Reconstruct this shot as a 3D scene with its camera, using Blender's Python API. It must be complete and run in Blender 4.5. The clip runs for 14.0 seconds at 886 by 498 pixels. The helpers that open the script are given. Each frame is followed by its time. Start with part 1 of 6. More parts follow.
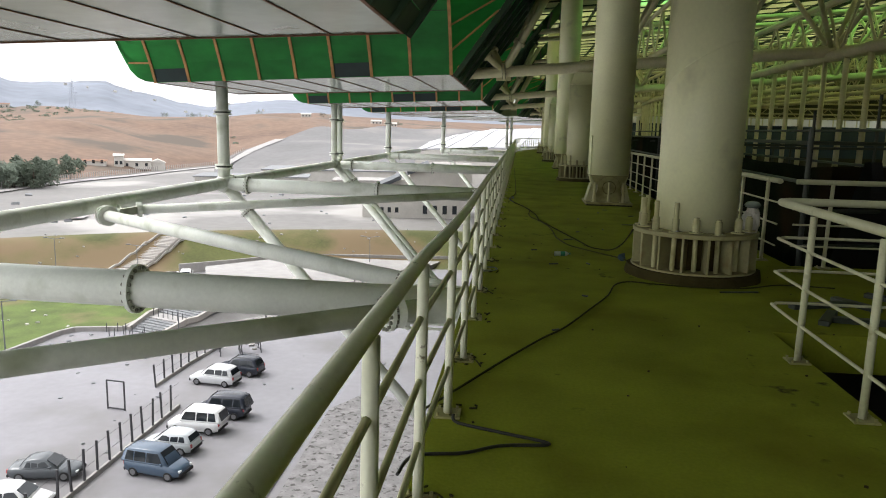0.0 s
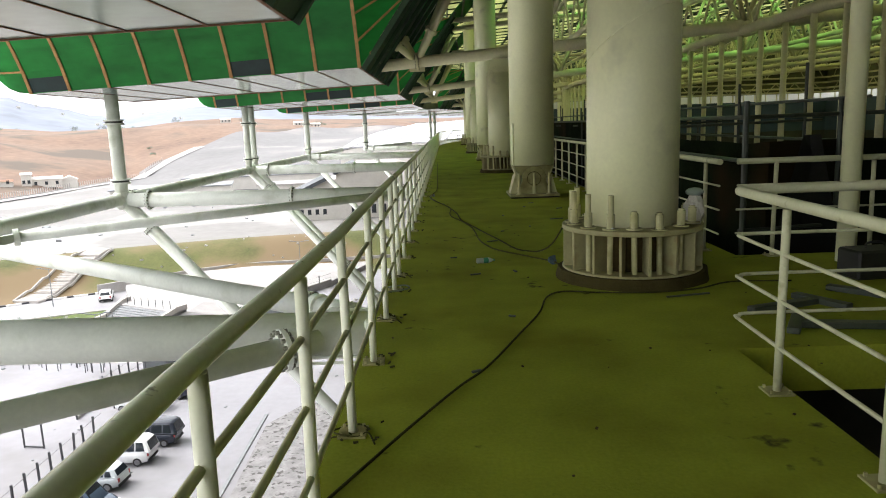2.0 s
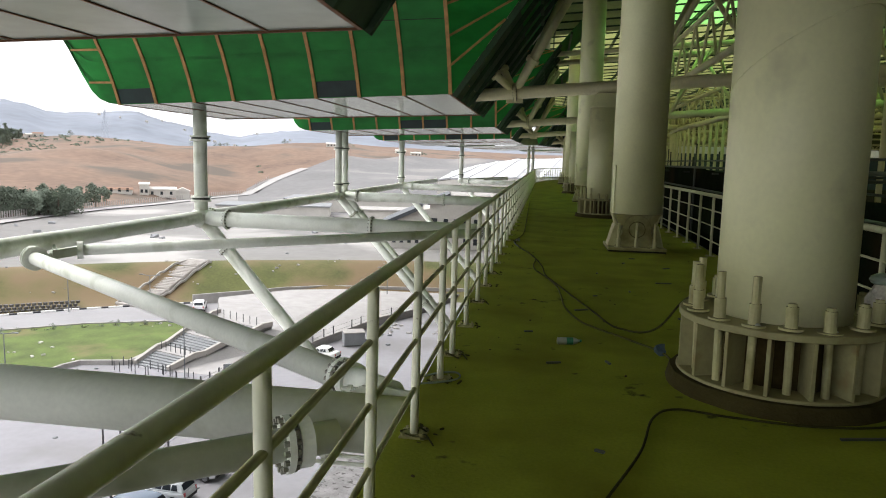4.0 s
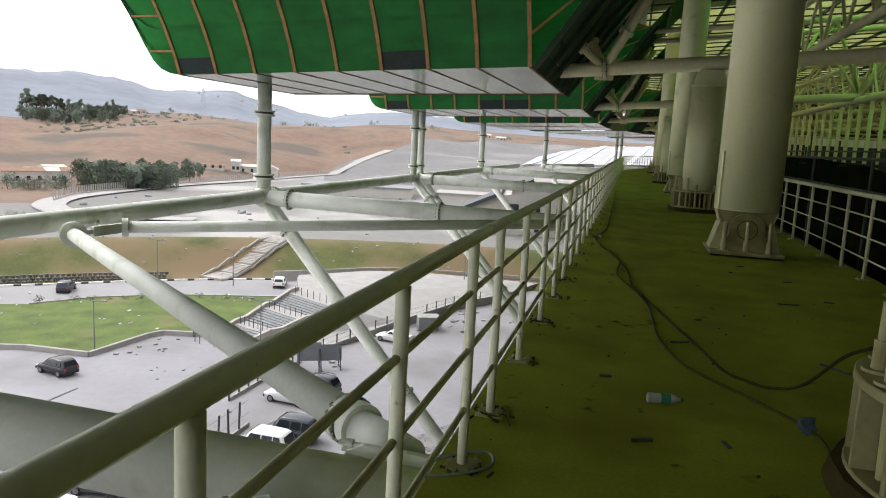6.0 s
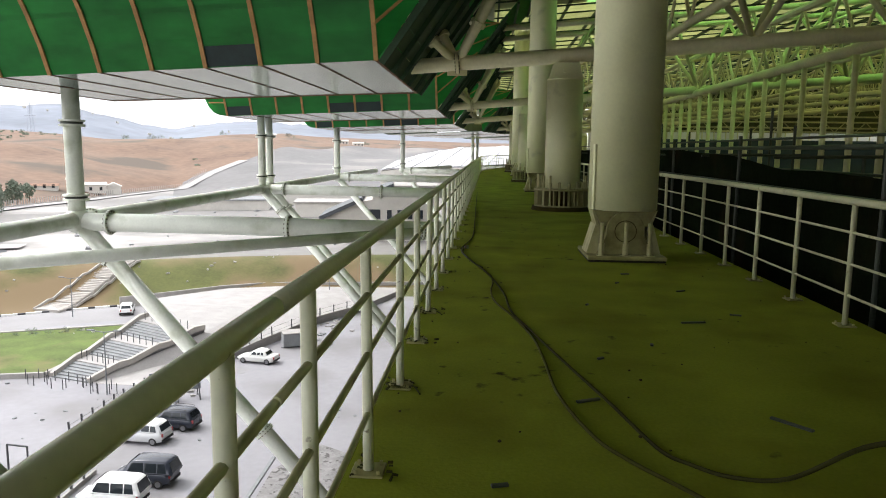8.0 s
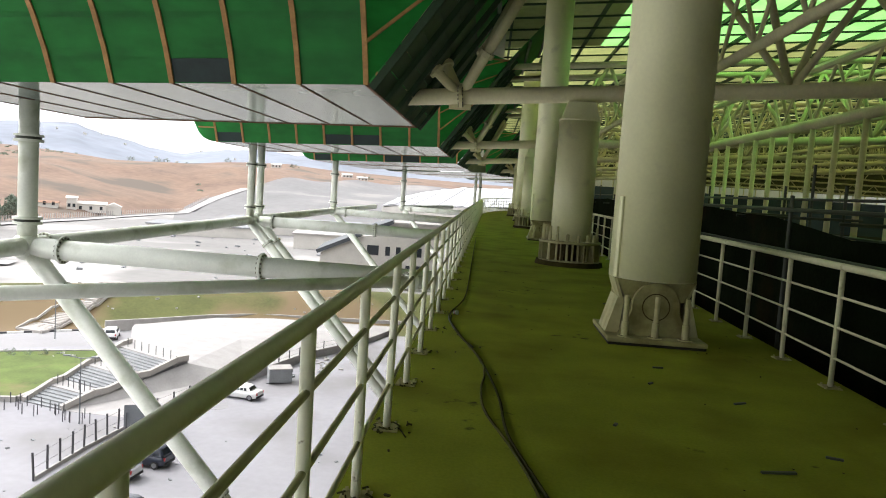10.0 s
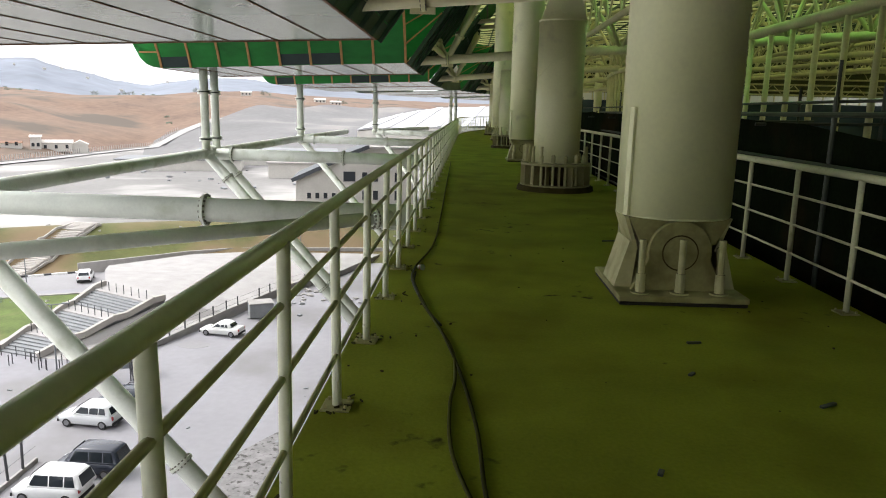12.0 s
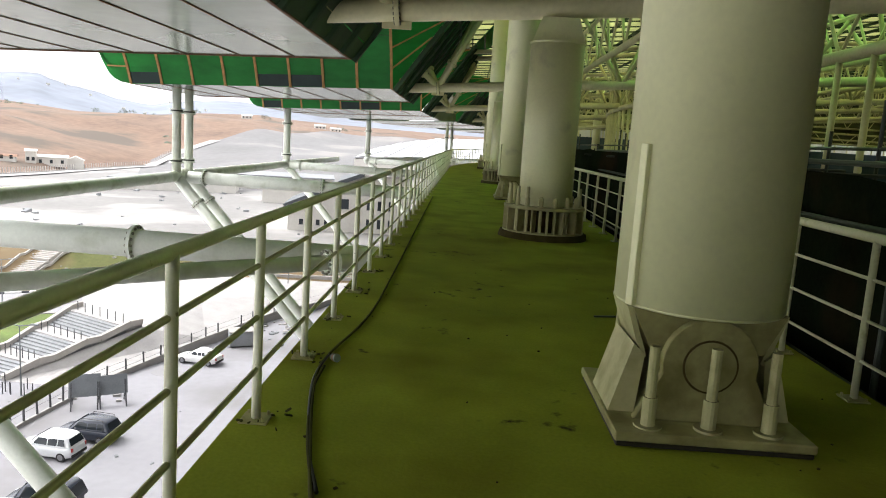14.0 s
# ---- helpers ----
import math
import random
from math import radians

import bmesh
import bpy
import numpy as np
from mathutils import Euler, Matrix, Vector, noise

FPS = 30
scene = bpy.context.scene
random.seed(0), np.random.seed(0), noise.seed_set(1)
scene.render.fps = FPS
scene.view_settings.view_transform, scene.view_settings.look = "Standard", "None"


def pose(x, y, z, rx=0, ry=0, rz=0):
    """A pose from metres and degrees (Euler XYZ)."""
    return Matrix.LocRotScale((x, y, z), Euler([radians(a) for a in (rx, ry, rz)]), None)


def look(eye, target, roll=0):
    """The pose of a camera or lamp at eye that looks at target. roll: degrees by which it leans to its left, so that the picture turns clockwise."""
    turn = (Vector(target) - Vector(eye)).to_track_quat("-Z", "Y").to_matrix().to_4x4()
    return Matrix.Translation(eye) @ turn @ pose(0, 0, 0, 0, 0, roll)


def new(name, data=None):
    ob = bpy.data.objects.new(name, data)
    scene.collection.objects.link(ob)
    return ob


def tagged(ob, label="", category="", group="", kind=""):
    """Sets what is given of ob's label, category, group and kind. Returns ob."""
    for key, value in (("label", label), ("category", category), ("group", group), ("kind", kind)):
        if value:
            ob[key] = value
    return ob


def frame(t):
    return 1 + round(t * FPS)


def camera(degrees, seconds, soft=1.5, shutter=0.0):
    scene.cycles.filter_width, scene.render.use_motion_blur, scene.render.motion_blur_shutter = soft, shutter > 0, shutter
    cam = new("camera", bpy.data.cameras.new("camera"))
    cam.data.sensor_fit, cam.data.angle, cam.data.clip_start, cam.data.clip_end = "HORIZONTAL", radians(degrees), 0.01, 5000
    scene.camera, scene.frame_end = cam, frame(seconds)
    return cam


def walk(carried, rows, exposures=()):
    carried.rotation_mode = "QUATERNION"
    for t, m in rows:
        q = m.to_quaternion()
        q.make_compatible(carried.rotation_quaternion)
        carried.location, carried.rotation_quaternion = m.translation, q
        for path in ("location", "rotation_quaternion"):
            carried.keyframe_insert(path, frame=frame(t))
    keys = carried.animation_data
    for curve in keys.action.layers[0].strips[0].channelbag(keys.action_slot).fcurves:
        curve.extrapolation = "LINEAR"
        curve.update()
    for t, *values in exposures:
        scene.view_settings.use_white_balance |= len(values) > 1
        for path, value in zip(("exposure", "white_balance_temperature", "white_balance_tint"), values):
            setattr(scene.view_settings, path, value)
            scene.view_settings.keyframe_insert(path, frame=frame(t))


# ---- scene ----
cam = camera(64.3, 14.0, soft=1.0)
PATH = [
    (0, (0.043, -0.056, 1.594), (-0.161, 1.906, 1.263), 1.4),
    (0.5, (0.074, 0.162, 1.583), (-0.076, 2.127, 1.237), -0.6),
    (1, (0.195, 0.462, 1.606), (0.067, 2.44, 1.341), 1.5),
    (1.5, (0.211, 0.849, 1.549), (0.14, 2.827, 1.262), 1.4),
    (2, (0.249, 1.24, 1.581), (0.231, 3.21, 1.236), -2.0),
    (2.5, (0.347, 1.705, 1.585), (0.102, 3.675, 1.343), 1.6),
    (2.7, (0.36, 1.85, 1.588), (0.11, 3.82, 1.348), 1.7),
    (4.8, (0.397, 3.825, 1.541), (0.07, 5.777, 1.258), 0.2),
    (5, (0.405, 3.971, 1.528), (0.067, 5.919, 1.232), -1.4),
    (5.5, (0.42, 4.459, 1.528), (-0.008, 6.384, 1.195), 1.2),
    (6, (0.347, 4.938, 1.496), (-0.15, 6.852, 1.193), 3.0),
    (6.5, (0.295, 5.378, 1.503), (-0.133, 7.307, 1.194), -0.6),
    (7, (0.299, 5.804, 1.496), (-0.15, 7.74, 1.272), 2.2),
    (7.5, (0.251, 6.224, 1.428), (-0.019, 8.184, 1.133), 2.9),
    (8, (0.218, 6.663, 1.463), (0.096, 8.64, 1.186), 0.7),
    (8.2, (0.246, 6.863, 1.451), (0.049, 8.841, 1.229), 1.8),
    (10.3, (0.246, 8.945, 1.527), (0.127, 10.934, 1.359), 4.0),
    (10.5, (0.23, 9.128, 1.533), (0.184, 11.11, 1.273), 1.9),
    (11, (0.25, 9.644, 1.485), (0.072, 11.616, 1.199), -0.1),
    (11.5, (0.248, 10.17, 1.476), (-0.098, 12.115, 1.166), 3.2),
    (12, (0.331, 10.592, 1.507), (0.271, 12.554, 1.122), 1.3),
    (12.5, (0.412, 11.068, 1.481), (0.283, 13.03, 1.116), 1.9),
    (13, (0.477, 11.557, 1.466), (0.322, 13.517, 1.102), 4.1),
    (13.5, (0.577, 12.055, 1.496), (0.591, 14.017, 1.11), 1.0),
    (14, (0.717, 12.623, 1.509), (0.668, 14.599, 1.21), 3.7),
]
EXPOSURES = [(0, 0.46), (0.5, 0.62), (1, 0.76), (1.5, 0.9), (2, 1.02), (2.5, 0.78), (5, 0.43), (5.5, 0.43), (6, 0.26), (6.5, 0.16), (7, 0.32), (7.5, 0.38), (8, 0.66), (10.5, 0.8), (11, 0.72), (11.5, 0.58), (12.5, 0.62), (13.5, 0.74), (14, 0.9)]
walk(cam, [(t, look(eye, target, roll)) for t, eye, target, roll in PATH], exposures=EXPOSURES)

# ---- light and exposure ----
world = bpy.data.worlds.new("overcast_sky")
world.use_nodes = True
scene.world = world
wn = world.node_tree.nodes
sky = wn.new("ShaderNodeTexSky")
sky.sky_type = "NISHITA"
sky.sun_disc = False
SUN_EL, SUN_AZ = 52.0, -75.0
sky.sun_elevation, sky.sun_rotation = radians(SUN_EL), radians(SUN_AZ)
sky.dust_density, sky.air_density, sky.ozone_density = 6.0, 1.0, 0.6
wn["Background"].inputs["Strength"].default_value = 0.15
haze = wn.new("ShaderNodeHueSaturation")
haze.inputs["Saturation"].default_value, haze.inputs["Value"].default_value = 0.12, 1.85
world.node_tree.links.new(sky.outputs["Color"], haze.inputs["Color"])
cloud = wn.new("ShaderNodeMix")
cloud.data_type = "RGBA"
cloud.inputs["Factor"].default_value = 0.55
cloud.inputs["B"].default_value = (10.6, 10.7, 11.1, 1)
world.node_tree.links.new(haze.outputs["Color"], cloud.inputs["A"])
world.node_tree.links.new(cloud.outputs["Result"], wn["Background"].inputs["Color"])
sun = new("sun", bpy.data.lights.new("sun", "SUN"))
sun.data.energy, sun.data.angle, sun.data.color = 0.8, radians(14), (1.0, 0.985, 0.97)
sd = Vector((math.sin(radians(SUN_AZ)) * math.cos(radians(SUN_EL)), math.cos(radians(SUN_AZ)) * math.cos(radians(SUN_EL)), math.sin(radians(SUN_EL))))
sun.matrix_world = look(sd * 50, (0, 0, 0))


# ---- materials ----
def mat(name, color, rough=0.6, metal=0.0, vary=0.15, scale=4.0, fine=60.0, bump=0.0, stain=None, stain_at=(0.55, 0.7), stain_scale=1.2, per_object=0.0, translucent=None, stretch=None, spec=0.5, spots=None, dust=None):
    m = bpy.data.materials.new(name)
    m.use_nodes = True
    nt = m.node_tree
    n, l = nt.nodes, nt.links
    bsdf = n["Principled BSDF"]
    bsdf.inputs["Roughness"].default_value = rough
    bsdf.inputs["Metallic"].default_value = metal
    bsdf.inputs["Specular IOR Level"].default_value = spec
    geo = n.new("ShaderNodeNewGeometry")
    where = geo.outputs["Position"]
    if stretch:
        mp = n.new("ShaderNodeMapping")
        mp.inputs["Scale"].default_value = stretch
        l.new(where, mp.inputs["Vector"])
        where = mp.outputs["Vector"]
    def noise_node(s, detail=4.0):
        t = n.new("ShaderNodeTexNoise")
        t.inputs["Scale"].default_value, t.inputs["Detail"].default_value = s, detail
        l.new(where, t.inputs["Vector"])
        return t.outputs["Fac"]
    big, small = noise_node(scale), noise_node(fine, 2.0)
    add = n.new("ShaderNodeMath")
    add.operation = "MULTIPLY_ADD"
    l.new(small, add.inputs[0])
    add.inputs[1].default_value = 0.45
    l.new(big, add.inputs[2])
    ramp = n.new("ShaderNodeMapRange")
    ramp.inputs["From Min"].default_value, ramp.inputs["From Max"].default_value = 0.45, 1.0
    ramp.inputs["To Min"].default_value, ramp.inputs["To Max"].default_value = 1 - vary, 1 + vary
    l.new(add.outputs[0], ramp.inputs["Value"])
    scale_c = n.new("ShaderNodeVectorMath")
    scale_c.operation = "SCALE"
    scale_c.inputs[0].default_value = color[:3]
    l.new(ramp.outputs[0], scale_c.inputs["Scale"])
    col = scale_c.outputs[0]
    if per_object:
        info = n.new("ShaderNodeObjectInfo")
        r2 = n.new("ShaderNodeMapRange")
        r2.inputs["To Min"].default_value, r2.inputs["To Max"].default_value = 1 - per_object, 1 + per_object
        l.new(info.outputs["Random"], r2.inputs["Value"])
        s2 = n.new("ShaderNodeVectorMath")
        s2.operation = "SCALE"
        l.new(col, s2.inputs[0])
        l.new(r2.outputs[0], s2.inputs["Scale"])
        col = s2.outputs[0]
    if stain:
        f = noise_node(stain_scale, 6.0)
        r = n.new("ShaderNodeMapRange")
        r.inputs["From Min"].default_value, r.inputs["From Max"].default_value = stain_at
        l.new(f, r.inputs["Value"])
        mix = n.new("ShaderNodeMix")
        mix.data_type = "RGBA"
        l.new(r.outputs[0], mix.inputs["Factor"])
        l.new(col, mix.inputs["A"])
        mix.inputs["B"].default_value = (*stain, 1)
        col = mix.outputs["Result"]
    if spots:
        # small dark scuffs, gathered in some places
        where_spots, scuff = noise_node(0.7, 3.0), noise_node(7.0, 7.0)
        both = n.new("ShaderNodeMath")
        both.operation = "MULTIPLY_ADD"
        l.new(where_spots, both.inputs[0])
        both.inputs[1].default_value = 0.8
        l.new(scuff, both.inputs[2])
        rs = n.new("ShaderNodeMapRange")
        rs.inputs["From Min"].default_value, rs.inputs["From Max"].default_value = 1.10, 1.22
        l.new(both.outputs[0], rs.inputs["Value"])
        mx = n.new("ShaderNodeMix")
        mx.data_type = "RGBA"
        l.new(rs.outputs[0], mx.inputs["Factor"])
        l.new(col, mx.inputs["A"])
        mx.inputs["B"].default_value = (*spots, 1)
        col = mx.outputs["Result"]
    if dust:
        # settled dust on faces that look up, broken by wear
        sep = n.new("ShaderNodeSeparateXYZ")
        l.new(geo.outputs["Normal"], sep.inputs[0])
        wear = n.new("ShaderNodeMath")
        wear.operation = "MULTIPLY_ADD"
        l.new(noise_node(5.0, 5.0), wear.inputs[0])
        wear.inputs[1].default_value = 0.9
        l.new(sep.outputs["Z"], wear.inputs[2])
        rd = n.new("ShaderNodeMapRange")
        rd.inputs["From Min"].default_value, rd.inputs["From Max"].default_value = 0.85, 1.35
        rd.inputs["To Max"].default_value = 0.8
        l.new(wear.outputs[0], rd.inputs["Value"])
        md = n.new("ShaderNodeMix")
        md.data_type = "RGBA"
        l.new(rd.outputs[0], md.inputs["Factor"])
        l.new(col, md.inputs["A"])
        md.inputs["B"].default_value = (*dust, 1)
        col = md.outputs["Result"]
    l.new(col, bsdf.inputs["Base Color"])
    if bump:
        b = n.new("ShaderNodeBump")
        b.inputs["Strength"].default_value, b.inputs["Distance"].default_value = bump, 0.02
        l.new(add.outputs[0], b.inputs["Height"])
        l.new(b.outputs["Normal"], bsdf.inputs["Normal"])
    if translucent:
        tr = n.new("ShaderNodeBsdfTranslucent")
        l.new(col, tr.inputs["Color"])
        ms = n.new("ShaderNodeMixShader")
        ms.inputs["Fac"].default_value = translucent
        l.new(bsdf.outputs[0], ms.inputs[1])
        l.new(tr.outputs[0], ms.inputs[2])
        l.new(ms.outputs[0], n["Material Output"].inputs["Surface"])
    return m


CREAM = mat("cream_steel_paint", (0.81, 0.81, 0.50), 0.42, vary=0.07, scale=1.5, fine=25, stain=(0.45, 0.44, 0.28), stain_at=(0.60, 0.9), stain_scale=2.0)
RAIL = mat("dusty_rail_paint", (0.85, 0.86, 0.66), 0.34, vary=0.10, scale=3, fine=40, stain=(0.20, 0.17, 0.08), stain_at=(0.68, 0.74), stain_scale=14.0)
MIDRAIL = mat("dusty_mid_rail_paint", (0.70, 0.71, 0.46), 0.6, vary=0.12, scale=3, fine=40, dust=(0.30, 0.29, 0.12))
# darker tone of the rail paint for the inner rails
INNERRAIL = mat("inner_rail_paint", (0.56, 0.56, 0.36), 0.6, vary=0.12, scale=3, fine=40, stain=(0.28, 0.26, 0.12), stain_at=(0.6, 0.75), stain_scale=8.0)
PIPE = mat("pale_grey_pipe_paint", (0.80, 0.83, 0.74), 0.45, vary=0.10, scale=1.2, fine=20, stain=(0.44, 0.48, 0.33), stain_at=(0.53, 0.78), stain_scale=1.5)
TRUSS = mat("cream_truss_paint", (0.66, 0.62, 0.36), 0.5, vary=0.15, scale=1, fine=12)
FLOOR = mat("dusty_olive_concrete", (0.248, 0.284, 0.026), 1.0, vary=0.22, scale=1.3, fine=45, bump=0.25, stain=(0.165, 0.160, 0.012), stain_at=(0.50, 0.75), stain_scale=0.9, spec=0.12, spots=(0.045, 0.042, 0.010))
GRIMY = mat("grimy_cream_steel", (0.34, 0.32, 0.135), 0.6, vary=0.22, scale=3, fine=30, stain=(0.20, 0.18, 0.06), stain_at=(0.48, 0.68), stain_scale=4.0)
DUSTY = mat("dusty_cream_steel", (0.50, 0.48, 0.25), 0.6, vary=0.15, scale=3, fine=30, stain=(0.30, 0.27, 0.11), stain_at=(0.5, 0.75), stain_scale=4.0, dust=(0.20, 0.19, 0.07))
DARKGROUT = mat("black_grout", (0.030, 0.027, 0.018), 0.9, vary=0.3, scale=5, fine=60)
GROUT = mat("grout_concrete", (0.055, 0.046, 0.016), 1.0, vary=0.25, scale=5, fine=60, bump=0.4, spec=0.1)
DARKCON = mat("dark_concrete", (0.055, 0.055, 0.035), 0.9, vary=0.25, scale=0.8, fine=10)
# leaf green lightened and greyed to include the haze over distant trees
LEAF = mat("hazed_leaves", (0.150, 0.182, 0.138), 0.9, vary=0.25, scale=0.3, fine=2.0, per_object=0.15)
BARK = mat("bark", (0.10, 0.08, 0.06), 0.9, vary=0.3)
SHED = mat("olive_translucent_sheet", (0.515, 0.534, 0.322), 0.6, vary=0.25, scale=0.4, fine=3, translucent=0.66)
# slight translucency added to lift the light on the walkway
DECK = mat("olive_roof_sheet", (0.38, 0.42, 0.20), 0.7, vary=0.2, scale=0.5, fine=4, translucent=0.14)
OUTDECK = mat("olive_roof_deck", (0.36, 0.37, 0.24), 0.7, vary=0.15, scale=0.5, fine=4)
GREEN = mat("green_membrane", (0.024, 0.252, 0.046), 0.45, vary=0.25, scale=0.9, fine=3, translucent=0.55, stretch=(0.840, 0.840, 1.848))
SKYLIGHT = mat("green_skylight_sheet", (0.506, 0.791, 0.414), 0.4, vary=0.15, scale=0.6, fine=4, translucent=0.75)
BATTEN = mat("rusty_batten", (0.46, 0.25, 0.09), 0.7, vary=0.3, scale=4, fine=30)
# white sheet toned down to grey-green, underside shade put into the colour
WHITE = mat("shaded_white_sheet", (0.253, 0.303, 0.268), 0.16, vary=0.14, scale=0.7, fine=3, per_object=0.04)
SLAT = mat("dark_green_slat", (0.02, 0.055, 0.02), 0.6, vary=0.3, scale=3, fine=20)
VENT = mat("vent_shade_sheet", (0.008, 0.026, 0.022), 0.6, vary=0.3, scale=2, fine=10)
BLACK = mat("black_rubber", (0.015, 0.016, 0.013), 0.55, vary=0.3)
SEAM = mat("dark_seam", (0.05, 0.045, 0.03), 0.8)
SCAFF = mat("dark_scaffold_steel", (0.045, 0.055, 0.04), 0.5, vary=0.3)
EAVES = mat("dark_olive_sheet", (0.13, 0.14, 0.07), 0.8, vary=0.3, scale=0.3, fine=2)
NET = mat("dark_debris_net", (0.013, 0.020, 0.009), 1.0, vary=0.5, scale=1.1, fine=18, spec=0.05, stain=(0.040, 0.030, 0.014), stain_at=(0.52, 0.66), stain_scale=0.45)
# blue darkened to include the shade on the far hoarding
BLUE = mat("shaded_blue_sheet", (0.045, 0.075, 0.09), 0.7, vary=0.15, scale=0.5)
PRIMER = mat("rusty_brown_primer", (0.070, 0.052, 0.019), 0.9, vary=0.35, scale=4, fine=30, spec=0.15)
RINGP = mat("dusty_ring_paint", (0.36, 0.34, 0.165), 0.6, vary=0.18, scale=3, fine=30, dust=(0.26, 0.24, 0.09), stain=(0.28, 0.22, 0.09), stain_at=(0.55, 0.75), stain_scale=5.0)
RUST = mat("rusted_steel", (0.16, 0.07, 0.03), 0.8, vary=0.4, scale=6)


# ---- mesh helpers ----
def mesh_of(name, bm, material, smooth=False):
    me = bpy.data.meshes.new(name)
    bm.normal_update()
    if smooth:
        for f in bm.faces:
            f.smooth = len(f.verts) <= 4
    bm.to_mesh(me)
    bm.free()
    for m in material if isinstance(material, (list, tuple)) else [material]:
        me.materials.append(m)
    return me


def part(name, bm, material, parent=None, label="", smooth=False):
    ob = new(name, mesh_of(name, bm, material, smooth) if isinstance(bm, bmesh.types.BMesh) else bm)
    ob.parent = parent
    if label:
        ob["label"] = label
    return ob


def thing(name, label, category, group="", kind="", at=None):
    ob = new(name)
    ob.empty_display_size = 0.1
    if at is not None:
        ob.matrix_world = at
    return tagged(ob, label, category, group, kind)


def solid(name, bm, material, label="", category="", group="", kind="", smooth=False):
    return tagged(part(name, bm, material, None, "", smooth), label, category, group, kind)


def box(bm, x0, x1, y0, y1, z0, z1, m=None, bevel=0.0):
    mm = Matrix.Translation(((x0 + x1) / 2, (y0 + y1) / 2, (z0 + z1) / 2)) @ Matrix.Diagonal((x1 - x0, y1 - y0, z1 - z0, 1))
    r = bmesh.ops.create_cube(bm, size=1, matrix=(m @ mm) if m is not None else mm)
    if bevel:
        es = list({e for v in r["verts"] for e in v.link_edges})
        bmesh.ops.bevel(bm, geom=es, offset=bevel, segments=1, affect="EDGES", profile=0.5)
    return bm


def tube(bm, p, q, r, seg=12, r2=None, caps=True):
    p, q = Vector(p), Vector(q)
    d = q - p
    rot = d.to_track_quat("Z", "Y").to_matrix().to_4x4()
    bmesh.ops.create_cone(bm, cap_ends=caps, segments=seg, radius1=r, radius2=r if r2 is None else r2, depth=d.length, matrix=Matrix.Translation((p + q) / 2) @ rot)
    return bm


def bar(bm, p, q, w, h):
    """A square bar from p to q, w wide and h deep."""
    p, q = Vector(p), Vector(q)
    d = q - p
    rot = d.to_track_quat("Y", "Z").to_matrix().to_4x4()
    bmesh.ops.create_cube(bm, size=1, matrix=Matrix.Translation((p + q) / 2) @ rot @ Matrix.Diagonal((w, d.length, h, 1)))
    return bm


def sweep(bm, pts, r, seg=8):
    """A round hose or bent rail along points."""
    pts = [Vector(p) for p in pts]
    rings = []
    for i, p in enumerate(pts):
        d = (pts[min(i + 1, len(pts) - 1)] - pts[max(i - 1, 0)]).normalized()
        rot = d.to_track_quat("Z", "Y").to_matrix()
        rings.append([bm.verts.new(p + rot @ Vector((r * math.cos(2 * math.pi * k / seg), r * math.sin(2 * math.pi * k / seg), 0))) for k in range(seg)])
    for a, b in zip(rings, rings[1:]):
        for k in range(seg):
            bm.faces.new((a[k], a[(k + 1) % seg], b[(k + 1) % seg], b[k]))
    bm.faces.new(rings[0][::-1])
    bm.faces.new(rings[-1])
    return bm


def spline(pts, n=8):
    """Smooth points through the given ones."""
    pts = [Vector(p) for p in pts]
    out = []
    for i in range(len(pts) - 1):
        a, b, c, d = pts[max(i - 1, 0)], pts[i], pts[i + 1], pts[min(i + 2, len(pts) - 1)]
        for k in range(n):
            t = k / n
            out.append(0.5 * (2 * b + (c - a) * t + (2 * a - 5 * b + 4 * c - d) * t * t + (3 * b - a - 3 * c + d) * t ** 3))
    return out + [pts[-1]]


def quad_slab(bm, a, b, c, d, t):
    """A sheet on four corners with thickness t along its normal."""
    a, b, c, d = (Vector(v) for v in (a, b, c, d))
    nrm = (b - a).cross(d - a).normalized() * t
    lo = [bm.verts.new(v) for v in (a, b, c, d)]
    hi = [bm.verts.new(v + nrm) for v in (a, b, c, d)]
    bm.faces.new(lo[::-1])
    bm.faces.new(hi)
    for i in range(4):
        j = (i + 1) % 4
        bm.faces.new((lo[i], lo[j], hi[j], hi[i]))
    return bm


# The building bends to the right past y = 55.
BEND_Y, BEND_C = 55.0, 0.0073
G0 = -20.1


def bent(x, y, z):
    if y <= BEND_Y:
        return Vector((x, y, z))
    s = y - BEND_Y
    ang = math.atan(2 * BEND_C * s)
    return Vector((BEND_C * s * s + x * math.cos(ang), y - x * math.sin(ang), z))


def bent_pose(x, y, z):
    p = bent(x, y, z)
    ang = math.degrees(math.atan(2 * BEND_C * max(0, y - BEND_Y)))
    return pose(p.x, p.y, p.z, 0, 0, -ang)


PITCH = 16.45
RING_Y = 8.36
PED_Y = 16.68
COL_X = 2.11
FRAME_Y, FRAME_PITCH = 8.5, 15.95

# ---- walkway slab ----
bm = bmesh.new()
def slab_piece(bm, x0, x1, y0, y1, z0=-0.32, z1=0.0):
    c = [bent(x0, y0, z0), bent(x1, y0, z0), bent(x1, y1, z0), bent(x0, y1, z0)]
    quad_slab(bm, *c, z1 - z0)
slab_piece(bm, -0.42, 2.2, -6, 5.9)
slab_piece(bm, -0.42, 7.5, 5.9, 9.2)
y = 9.2
while y < 92:
    slab_piece(bm, -0.42, 3.53, y, y + (36.8 if y < 40 else 4.0))
    y += 36.8 if y < 40 else 4.0
solid("floor", bm, FLOOR, "dusty olive concrete walkway slab with stains", "floor", kind="structure")


